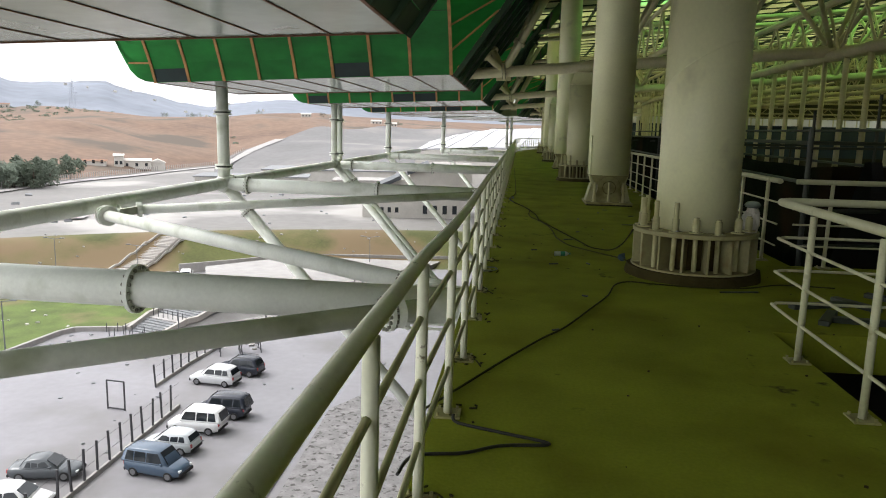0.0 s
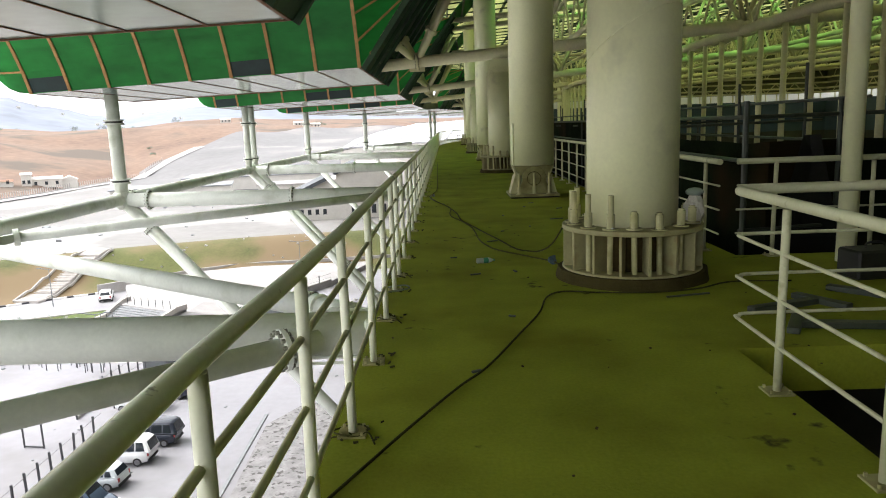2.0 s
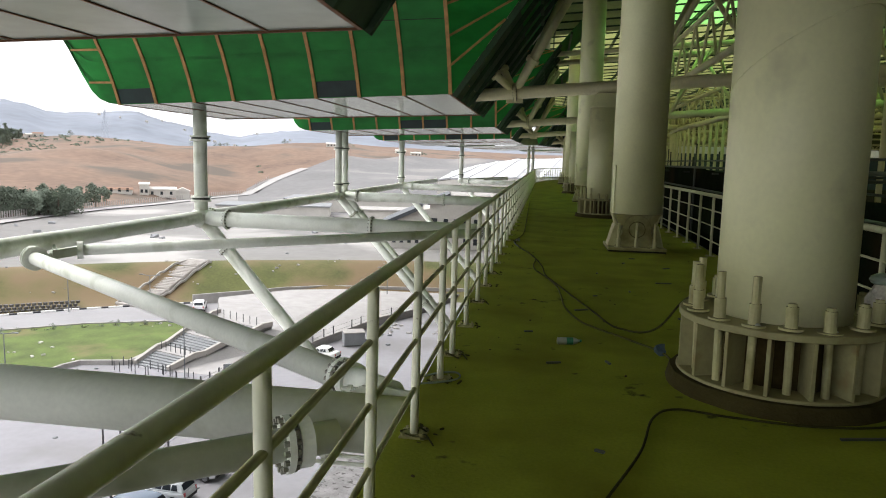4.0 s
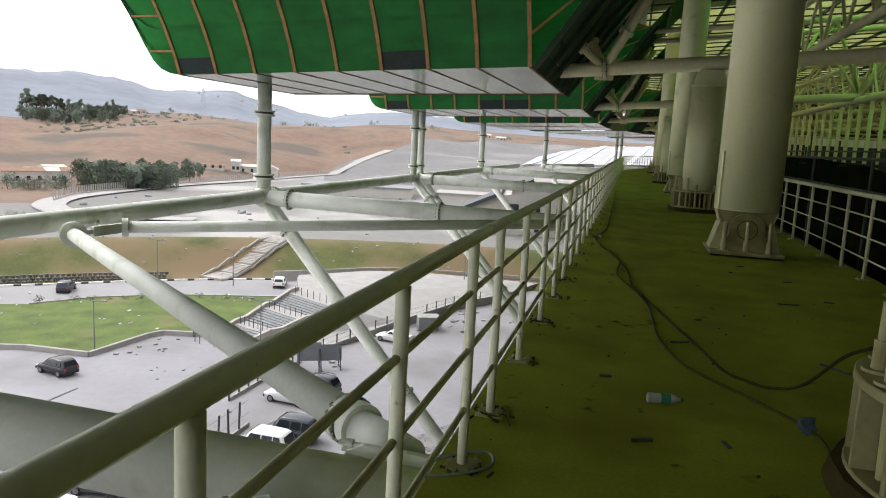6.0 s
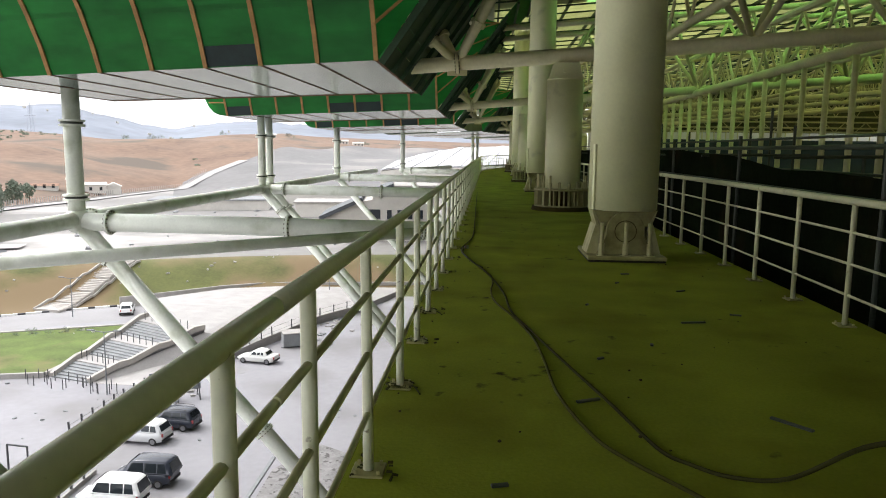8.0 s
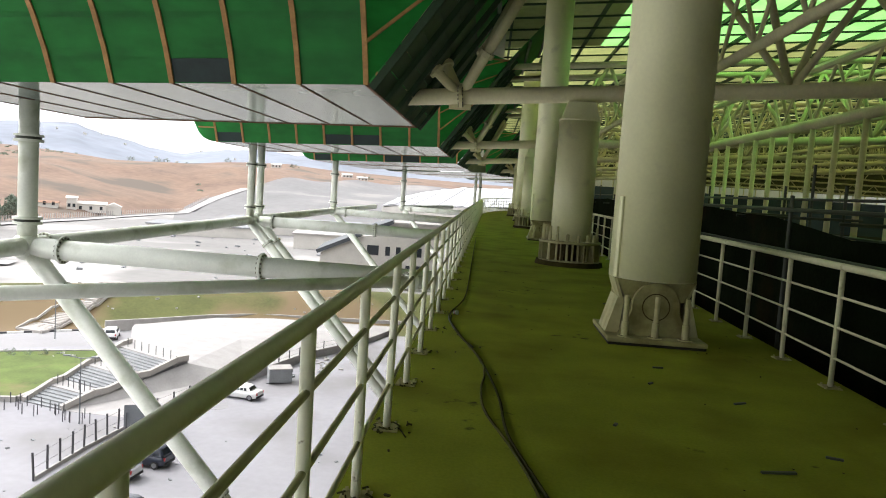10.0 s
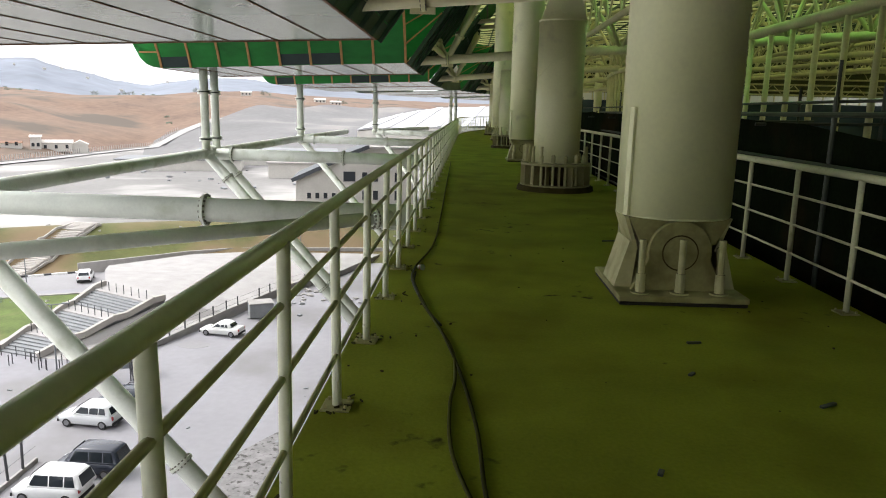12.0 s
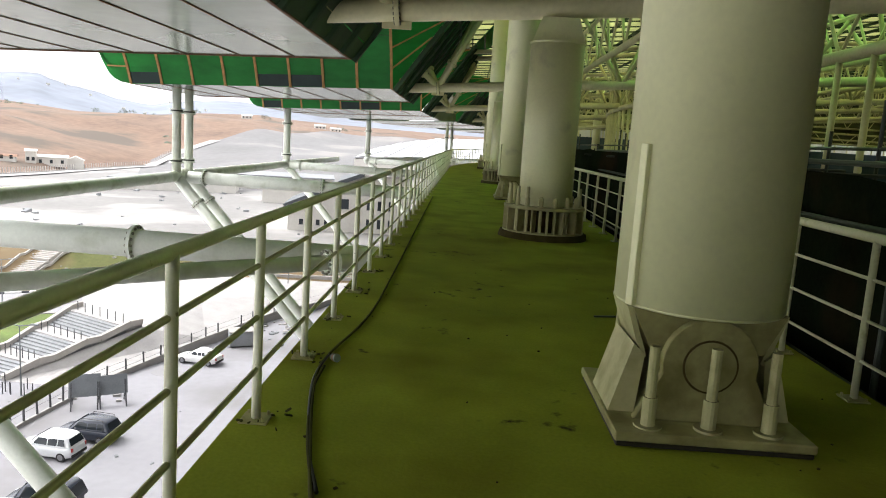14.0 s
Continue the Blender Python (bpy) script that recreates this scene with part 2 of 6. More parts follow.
# ---- guard rails ----
POST_D, TOP_R, TOP_Z = 0.0245, 0.029, 1.076
def post_mesh(h, r, paint=None):
    bm = bmesh.new()
    tube(bm, (0, 0, 0.012), (0, 0, h), r, 14)
    return mesh_of("post", bm, paint or RAIL, True)
def plate_mesh():
    bm = bmesh.new()
    box(bm, -0.075, 0.075, -0.075, 0.075, 0.0, 0.012, bevel=0.003)
    for sx in (-1, 1):
        for sy in (-1, 1):
            tube(bm, (sx * 0.052, sy * 0.052, 0.012), (sx * 0.052, sy * 0.052, 0.030), 0.009, 6)
    return mesh_of("base_plate", bm, GRIMY)
POST_ME, PLATE_ME = post_mesh(TOP_Z - 0.02, POST_D), plate_mesh()
RPOST_ME = post_mesh(1.06, 0.024, INNERRAIL)


def guard_rail(label, pts_post, mids, ends=(0.25, 0.25), post_me=POST_ME, top_r=TOP_R, mid_r=0.012, path=None, top_z=TOP_Z, settle=0.0):
    """One length of rail: posts at places in plan, rails through them."""
    g = thing("guard_rail", label, "railing", "walkway railings", at=pose(*pts_post[0], 0))
    inv = Matrix.Translation(-Vector((*pts_post[0], 0)))
    for (x, y) in pts_post:
        o = part("post", post_me, None, g)
        o.matrix_basis = inv @ pose(x, y, 0, 0, 0, 0)
        o.rotation_euler = (radians(random.uniform(-0.5, 0.5)), radians(random.uniform(-0.5, 0.5)), 0)
        o = part("base_plate", PLATE_ME, None, g)
        o.matrix_basis = inv @ pose(x, y, 0, 0, 0, random.uniform(-4, 4))
    if path is None:
        a, b = Vector(pts_post[0]), Vector(pts_post[-1])
        d0 = (Vector(pts_post[1]) - a).normalized()
        d1 = (b - Vector(pts_post[-2])).normalized()
        path = [a - d0 * ends[0]] + [Vector(p) for p in pts_post] + [b + d1 * ends[1]]
    for i, (z, r, nm) in enumerate([(top_z, top_r, "top_rail")] + [(z, mid_r, "mid_rail") for z in mids]):
        bm = bmesh.new()
        drop = settle if i == 0 else 0.0
        sweep(bm, [Vector((p[0], p[1], z - drop * min(1.0, (p[1] - path[0][1]) / 2.5))) + inv.translation for p in path], r, 14 if i == 0 else 8)
        part(nm, bm, INNERRAIL if post_me is RPOST_ME else (RAIL if i == 0 else MIDRAIL), g, smooth=True)
    return g


D_POST = 1.08
MIDS = (0.28, 0.56, 0.83)
YA = (-3.6, -2.54, -1.48, -0.42, 0.64, 1.70, 2.75, 3.74, 4.73, 5.86, 6.94, 7.99)
YB = (8.67, 9.70, 10.88, 11.93, 12.95, 13.98, 15.04, 16.14, 17.24, 18.32, 19.40, 20.48, 21.54)
def edge_x(y):
    """The rail's line in plan; its first length leans a hand's width outwards."""
    return -0.30 + 0.003 * (7.99 - y) - 0.05 * max(0.0, min(1.0, (4.2 - y) / 1.5))


edge_rail = guard_rail("dusty cream steel guard rail along the open slab edge", [(edge_x(y), y) for y in YA], MIDS, (0.4, 0.334), mid_r=0.0145)
guard_rail("dusty cream steel guard rail along the open slab edge", [(-0.30, y) for y in YB], MIDS, (0.334, 0.538), mid_r=0.0145, settle=0.015)
# dark pen strokes on one post, too worn to read
for z, dx, w, h in ((1.005, 0.0, 0.006, 0.005), (0.985, 0.004, 0.005, 0.006), (0.930, -0.004, 0.012, 0.004), (0.915, 0.003, 0.004, 0.013), (0.893, 0.0, 0.013, 0.005), (0.878, -0.004, 0.005, 0.011)):
    bm = bmesh.new()
    box(bm, dx - w / 2, dx + w / 2, -POST_D - 0.0015, -POST_D + 0.004, -h / 2, h / 2)
    mark = part("pen_mark", bm, SEAM, edge_rail, "dark worn pen stroke")
    mark.matrix_basis = Matrix.Translation((edge_x(7.99) - edge_x(YA[0]), 7.99 - YA[0], 0)) @ pose(0, 0, z, 0, 0, 28)
k = 17
while k < 76:
    pts = [bent(-0.30, 3.64 + D_POST * (j + 0.62), 0).xy for j in range(k, k + 12)]
    guard_rail("dusty cream steel guard rail along the open slab edge", [tuple(p) for p in pts], MIDS, (0.538, 0.538))
    k += 12
RM = (0.27, 0.54, 0.81)
rp = [(3.33 + 0.012 * min(4, 1.087 * i - 3.2), 9.57 + 1.087 * i) for i in range(31)]
for a in range(0, 30, 10):
    guard_rail("dusty cream guard rail with three thin mid rails", rp[a:a + 10], RM, (0.54, 0.547) if a else (0.45, 0.547), RPOST_ME, 0.033)
# the rail that turns the corner at the stair void
guard_rail("cream guard rail returning round the stair opening", [(2.11, 5.11), (2.08, 4.05), (2.06, 2.95), (2.04, 1.85)], RM, post_me=RPOST_ME, top_r=0.031, top_z=1.10, path=spline([(2.03, 1.2, 0), (2.08, 4.0, 0), (2.12, 5.6, 0), (2.16, 5.78, 0), (2.3, 5.84, 0), (3.2, 5.84, 0), (5.2, 5.84, 0)], 4))
guard_rail("cream guard rail returning behind the column", [(3.9, 9.12), (5.0, 9.12), (6.1, 9.12), (7.2, 9.12)], RM, (0.42, 0.3), RPOST_ME, 0.033)


# ---- columns ----
def ring_column(y, h=3.22):
    c = thing("column", "cream painted steel column on a ribbed anchor ring", "column", "walkway columns", at=bent_pose(COL_X, y, 0))
    bm = bmesh.new()
    tube(bm, (0, 0, 0.1), (0, 0, h), 0.45, 48)
    part("shaft", bm, CREAM, c, smooth=True)
    bm = bmesh.new()
    tube(bm, (0, 0, 0.0), (0, 0, 0.10), 0.765, 48, 0.735)
    for v in bm.verts:
        v.co += Vector((noise.noise(v.co * 9), noise.noise(v.co * 9 + Vector((5, 0, 0))), 0)) * 0.02
    part("grout_pad", bm, GROUT, c, "rough dark grout pad")
    for z0, z1 in ((0.10, 0.125), (0.50, 0.55)):
        bm = bmesh.new()
        tube(bm, (0, 0, z0), (0, 0, z1), 0.695, 56)
        rim = [e for e in bm.edges if abs(e.verts[0].co.z - e.verts[1].co.z) < 1e-6]
        bmesh.ops.bevel(bm, geom=rim, offset=0.006, segments=1, affect="EDGES", profile=0.5)
        part("anchor_ring", bm, RINGP, c)
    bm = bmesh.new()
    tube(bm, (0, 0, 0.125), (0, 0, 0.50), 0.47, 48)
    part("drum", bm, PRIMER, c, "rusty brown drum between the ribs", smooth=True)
    n = 16
    bm = bmesh.new()
    box(bm, 0.46, 0.69, -0.013, 0.013, 0.125, 0.50, bevel=0.003)
    rib_me = mesh_of("rib", bm, RINGP)
    bolts = []
    for tall in (0.0, 0.16):
        bm = bmesh.new()
        tube(bm, (0, 0, 0.125), (0, 0, 0.50), 0.027, 10)
        tube(bm, (0, 0, 0.55), (0, 0, 0.565), 0.075, 18)
        tube(bm, (0, 0, 0.565), (0, 0, 0.70), 0.039, 14)
        tube(bm, (0, 0, 0.70), (0, 0, 0.72 + tall), 0.028, 10)
        bolts.append(mesh_of("anchor_bolt", bm, DUSTY))
    for i in range(n):
        o = part("rib", rib_me, None, c)
        o.matrix_basis = pose(0, 0, 0, 0, 0, 360 * i / n)
        a = 2 * math.pi * (i + 0.5) / n
        o = part("anchor_bolt", bolts[1 if 5 < i < 11 or i == 15 else 0], None, c)
        o.matrix_basis = pose(0.60 * math.cos(a), 0.60 * math.sin(a), random.uniform(-0.01, 0.02), random.uniform(-1, 1), random.uniform(-1, 1), random.uniform(0, 60))
    # welded seam on the shaft
    bm = bmesh.new()
    sweep(bm, [(0.452 * math.cos(2 * math.pi * k / 36), 0.452 * math.sin(2 * math.pi * k / 36), 2.35 + 0.28 * math.cos(2 * math.pi * k / 36 + 0.7)) for k in range(37)], 0.004, 5)
    part("weld_seam", bm, CREAM, c)
    # tapered cap with a pin, under the radial beam
    bm = bmesh.new()
    tube(bm, (0, 0, h), (0, 0, h + 0.03), 0.46, 48)
    part("cap_plate", bm, CREAM, c)
    bm = bmesh.new()
    for sy in (-0.17, 0.17):
        vs = []
        for x, z in ((-0.42, h + 0.03), (0.42, h + 0.03), (0.30, h + 0.42), (-0.30, h + 0.42)):
            vs.append((x, sy, z))
        quad_slab(bm, *vs, 0.06)
    box(bm, -0.30, 0.30, -0.2, 0.2, h + 0.06, h + 0.40)
    part("bearing_bracket", bm, CREAM, c)
    bm = bmesh.new()
    tube(bm, (0, -0.27, h + 0.24), (0, 0.27, h + 0.24), 0.09, 20)
    part("bearing_pin", bm, CREAM, c)
    return c


def extrude_profile(bm, prof, y0, y1):
    """A plate of the outline prof (x, z) between two depths."""
    lo = [bm.verts.new((x, y0, z)) for x, z in prof]
    hi = [bm.verts.new((x, y1, z)) for x, z in prof]
    bm.faces.new(lo)
    bm.faces.new(hi[::-1])
    for i in range(len(prof)):
        j = (i + 1) % len(prof)
        bm.faces.new((lo[j], lo[i], hi[i], hi[j]))
    bmesh.ops.recalc_face_normals(bm, faces=bm.faces)
    return bm


def pedestal_column(y, h=9.5):
    c = thing("column", "tall cream steel column on a pinned pedestal foot", "column", "walkway columns", at=bent_pose(COL_X, y, 0))
    bm = bmesh.new()
    tube(bm, (0, 0, 0.68), (0, 0, 0.695), 0.462, 48, 0.472)
    tube(bm, (0, 0, 0.695), (0, 0, h), 0.472, 48)
    part("shaft", bm, CREAM, c, smooth=True)
    bm = bmesh.new()
    box(bm, -0.515, 0.515, -0.535, 0.535, 0.0, 0.03, bevel=0.006)
    part("grout_pad", bm, DARKGROUT, c, "dark grout pad")
    bm = bmesh.new()
    box(bm, -0.525, 0.525, -0.545, 0.545, 0.03, 0.08, bevel=0.008)
    part("base_plate", bm, GRIMY, c, "grimy steel base plate")
    # saddle under the shaft and waisted web between the cheeks
    part("saddle", extrude_profile(bmesh.new(), [(-0.31, 0.46), (0.31, 0.46), (0.36, 0.56), (0.42, 0.678), (-0.42, 0.678), (-0.36, 0.56)], -0.25, 0.25), GRIMY, c)
    part("web", extrude_profile(bmesh.new(), [(-0.36, 0.08), (0.36, 0.08), (0.28, 0.26), (0.24, 0.44), (-0.24, 0.44), (-0.28, 0.26)], -0.27, 0.27), GRIMY, c)
    arc = [(0.26 * math.cos(a), 0.405 + 0.26 * math.sin(a)) for a in [math.pi * (k - 1) / 14 for k in range(17)]]
    prof = [(-0.385, 0.08), (0.385, 0.08), (0.345, 0.16), (0.295, 0.26)] + arc + [(-0.295, 0.26), (-0.345, 0.16)]
    for sy in (-1, 1):
        bm = extrude_profile(bmesh.new(), prof, sy * 0.275, sy * 0.335)
        bmesh.ops.bevel(bm, geom=[e for e in bm.edges if abs(e.verts[0].co.y - e.verts[1].co.y) < 1e-6], offset=0.006, segments=1, affect="EDGES", profile=0.5)
        part("cheek_plate", bm, GRIMY, c)
    bm = bmesh.new()
    tube(bm, (0, -0.338, 0.40), (0, 0.338, 0.40), 0.150, 36)
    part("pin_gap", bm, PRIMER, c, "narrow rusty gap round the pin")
    bm = bmesh.new()
    tube(bm, (0, -0.343, 0.40), (0, 0.343, 0.40), 0.138, 36)
    part("hinge_pin", bm, GRIMY, c)
    for sx in (-1, 1):
        # paler side plates: one hangs from the shaft, one leans up from the base
        part("stiffener", extrude_profile(bmesh.new(), [(sx * x, z) for x, z in ((0.445, 0.678), (0.415, 0.678), (0.315, 0.40), (0.345, 0.385))], -0.21, 0.21), DUSTY, c)
        part("side_gusset", extrude_profile(bmesh.new(), [(sx * x, z) for x, z in ((0.505, 0.08), (0.36, 0.08), (0.33, 0.42), (0.395, 0.475))], -0.235, 0.235), DUSTY, c)
    bm = bmesh.new()
    tube(bm, (0, 0, 0.08), (0, 0, 0.095), 0.075, 18)
    tube(bm, (0, 0, 0.095), (0, 0, 0.25), 0.039, 14)
    tube(bm, (0, 0, 0.25), (0, 0, 0.53), 0.028, 12)
    bolt_me = mesh_of("anchor_bolt", bm, DUSTY)
    for bx in (-0.33, -0.01, 0.31):
        for sy in (-0.43, 0.43):
            o = part("anchor_bolt", bolt_me, None, c)
            o.matrix_basis = pose(bx, sy, random.uniform(-0.012, 0.0), random.uniform(-1, 1), random.uniform(-1, 1), random.uniform(0, 60))
    # welded strip down the shaft
    bm = bmesh.new()
    box(bm, -0.028, 0.028, -0.500, -0.455, 0.69, 1.57, m=pose(0, 0, 0, 0, 0, -64), bevel=0.004)
    part("cover_strip", bm, CREAM, c)
    return c


for i in range(6):
    ring_column(RING_Y + PITCH * i)
    pedestal_column(PED_Y + PITCH * i)


# ---- outer pipe frame ----
OUT_X = -10.5
PIPE_Z = -0.48
def flange_disc(bm, c, d, r, t=0.06):
    c, d = Vector(c), Vector(d).normalized()
    return tube(bm, c - d * t / 2, c + d * t / 2, r, 28)


bm = bmesh.new()
tube(bm, (0, 0, -0.06), (0, 0, 0.06), 0.024, 6)
BOLT_ME = mesh_of("flange_bolt", bm, mat("weathered_bolt_steel", (0.23, 0.23, 0.18), 0.6, metal=0.3, vary=0.3))


def flange(c, d, r, parent, bolts, t=0.06, material=None):
    c, d = Vector(c), Vector(d).normalized()
    bm = bmesh.new()
    flange_disc(bm, c, d, r, t)
    o = part("flange", bm, material or PIPE, parent)
    if bolts:
        rot = d.to_track_quat("Z", "Y").to_matrix()
        for k in range(16):
            a = 2 * math.pi * k / 16
            p = c + rot @ Vector((0.87 * r * math.cos(a), 0.87 * r * math.sin(a), 0))
            q = part("flange_bolt", BOLT_ME, None, o)
            q.matrix_basis = Matrix.Translation(p) @ rot.to_4x4()
    return o


def pipe_member(name, p, q, r, parent, flanges=(), fr=1.45, bolts=False):
    p, q = Vector(p), Vector(q)
    bm = bmesh.new()
    tube(bm, p, q, r, 24)
    o = part(name, bm, PIPE, parent, smooth=True)
    for f in flanges:
        flange(p.lerp(q, f), q - p, r * fr, parent, bolts)
    return o


def frame_bay(i, double):
    y = FRAME_Y + FRAME_PITCH * i
    f = thing("pipe_frame", "pale grey tubular steel outrigger frame with bolted flanges", "steel frame", "outer pipe frames", at=bent_pose(0, y, 0))
    near = i < 3
    N, A = (OUT_X, 0, PIPE_Z - 0.02), (-0.62, 0, PIPE_Z - 0.10)
    pipe_member("radial_pipe", N, A, 0.24, f, (0.09, 0.57), 1.35, near)
    offs = (-0.6, 0.6) if double else (0.0,)
    for o in offs:
        v = pipe_member("upright", (OUT_X, o, PIPE_Z), (OUT_X, o, 3.2), 0.17 if double else 0.21, f)
        for z in (0.15, 2.06):
            bm = bmesh.new()
            tube(bm, (OUT_X, o, z - 0.10), (OUT_X, o, z - 0.04), 0.315 if not double else 0.262, 24)
            tube(bm, (OUT_X, o, z + 0.02), (OUT_X, o, z + 0.07), 0.315 if not double else 0.262, 24)
            col = part("collar", bm, PIPE, v)
            # dark core imitates the shadow in the gap between the two rings
            bm = bmesh.new()
            tube(bm, (OUT_X, o, z - 0.045), (OUT_X, o, z + 0.025), 0.27 if not double else 0.222, 20)
            part("gasket", bm, SCAFF, col, "dark band standing for the shadow between the collar halves")
        pipe_member("diagonal_pipe", (OUT_X + 0.1, o, PIPE_Z - 0.1), (-0.9, o, -11.6), 0.21, f, (0.08, 0.5), 1.3, near)
    bm = bmesh.new()
    bmesh.ops.create_uvsphere(bm, u_segments=20, v_segments=12, radius=0.34, matrix=Matrix.Translation((OUT_X, 0, PIPE_Z)))
    part("node", bm, PIPE, f, smooth=True)
    # bracket on the slab edge: end plate, two cheeks that round off over the pipe, clamp rods
    bm = bmesh.new()
    box(bm, -0.50, -0.43, -0.30, 0.30, PIPE_Z - 0.50, PIPE_Z + 0.14, bevel=0.01)
    box(bm, -0.66, -0.50, -0.22, 0.22, PIPE_Z - 0.40, PIPE_Z + 0.10, bevel=0.02)
    part("edge_plate", bm, PIPE, f)
    prof = [(-0.50, -0.30), (-0.50, 0.10), (-0.80, 0.13)] + [(-1.02 + 0.24 * math.cos(u), -0.10 + 0.24 * math.sin(u)) for u in (1.3, 1.8, 2.3, 2.8, 3.3, 3.8)] + [(-1.0, -0.30)]
    for sy in (0.25,):
        bm = bmesh.new()
        lo = [bm.verts.new((x, sy - 0.018, PIPE_Z + z)) for x, z in prof]
        hi = [bm.verts.new((x, sy + 0.018, PIPE_Z + z)) for x, z in prof]
        bm.faces.new(lo)
        bm.faces.new(hi[::-1])
        for k in range(len(prof)):
            j = (k + 1) % len(prof)
            bm.faces.new((lo[j], lo[k], hi[k], hi[j]))
        part("cheek_plate", bm, PIPE, f)
    for z, sy in ((0.05, 0.40), (-0.02, 0.46), (-0.24, -0.34), (-0.30, -0.34)):
        bm = bmesh.new()
        tube(bm, (-1.30, sy, PIPE_Z + z), (-0.43, sy, PIPE_Z + z), 0.017, 8)
        for x in (-1.22, -0.56):
            tube(bm, (x - 0.02, sy, PIPE_Z + z), (x + 0.02, sy, PIPE_Z + z), 0.034, 6)
        part("clamp_rod", bm, PIPE, f)
    flange((-1.42, -0.62, PIPE_Z - 0.06), (1, 0.74, 0.0), 0.215, f, near, 0.05)
    flange((-1.32, -0.55, PIPE_Z - 0.06), (1, 0.74, 0.0), 0.19, f, False, 0.10)
    # outer chord; the first bays are braced to the brackets on either side
    pipe_member("chord_pipe", (OUT_X, 0.2, PIPE_Z + 0.02), (OUT_X, FRAME_PITCH - 0.2, PIPE_Z + 0.02), 0.21, f, (0.03,), 1.3, near)
    if i < 1:
        T, E = Vector((-10.0, 7.7, PIPE_Z - 0.18)), Vector((-1.42, 0.87, PIPE_Z))
        pipe_member("brace_pipe", T, E, 0.135, f, (0.0, 0.012), 1.85)
        d = (E - T).normalized()
        # bolted end disc with a second, thicker saddle behind it
        flange(E, d, 0.178, f, True, 0.05)
        flange(E + d * 0.13, d, 0.165, f, False, 0.10)
        bm = bmesh.new()
        tube(bm, E + d * 0.15, E + d * 0.75, 0.13, 20)
        part("brace_stub", bm, PIPE, f, smooth=True)
        S, Q = Vector((-9.9, 9.05, PIPE_Z - 0.18)), Vector((-1.1, FRAME_PITCH - 0.40, PIPE_Z - 0.05))
        pipe_member("brace_pipe", S, Q, 0.125, f)
        flange(S, Q - S, 0.20, f, False, 0.12)
        # flat arm from that flange to the fork at the outer chord
        c = (S - T).normalized()
        bm = bmesh.new()
        bar(bm, T.lerp(S, 0.35), S, 0.10, 0.20)
        bar(bm, T + c * 0.10, T.lerp(S, 0.45), 0.05, 0.09)
        part("fork_plate", bm, PIPE, f)
        bm = bmesh.new()
        bar(bm, T.lerp(S, 0.5) + Vector((0.02, 0, 0)), Vector((OUT_X, 8.9, PIPE_Z)), 0.05, 0.07)
        part("fork_strap", bm, PIPE, f)
    return f


for i in range(-1, 6):
    frame_bay(i, i in (2, 5))


# ---- roof bays: white soffit, green leaning fascia ----
SOFF_Z = 3.19
def soff(x):
    return SOFF_Z + 0.033 * (max(x, -11.5) + 2.0)
def near_y(x):
    return 20.7 + (-2.0 - x) * 0.115
def far_y(x):
    return 28.4
def lean(h):
    return 0.42 * h + 0.13 * h * h
# outline of the underside, from the inner edge outwards
XS = [-2.0 - 1.19 * i for i in range(9)]
XE = XS[-1]
PROFILE = [(x, soff(x)) for x in XS] + [(XE - u, soff(XE) + v) for u, v in ((0.36, 0.04), (0.62, 0.15), (0.80, 0.36), (0.92, 0.75), (1.0, 1.4), (1.08, 2.5))]
TOP_FASCIA = 6.95


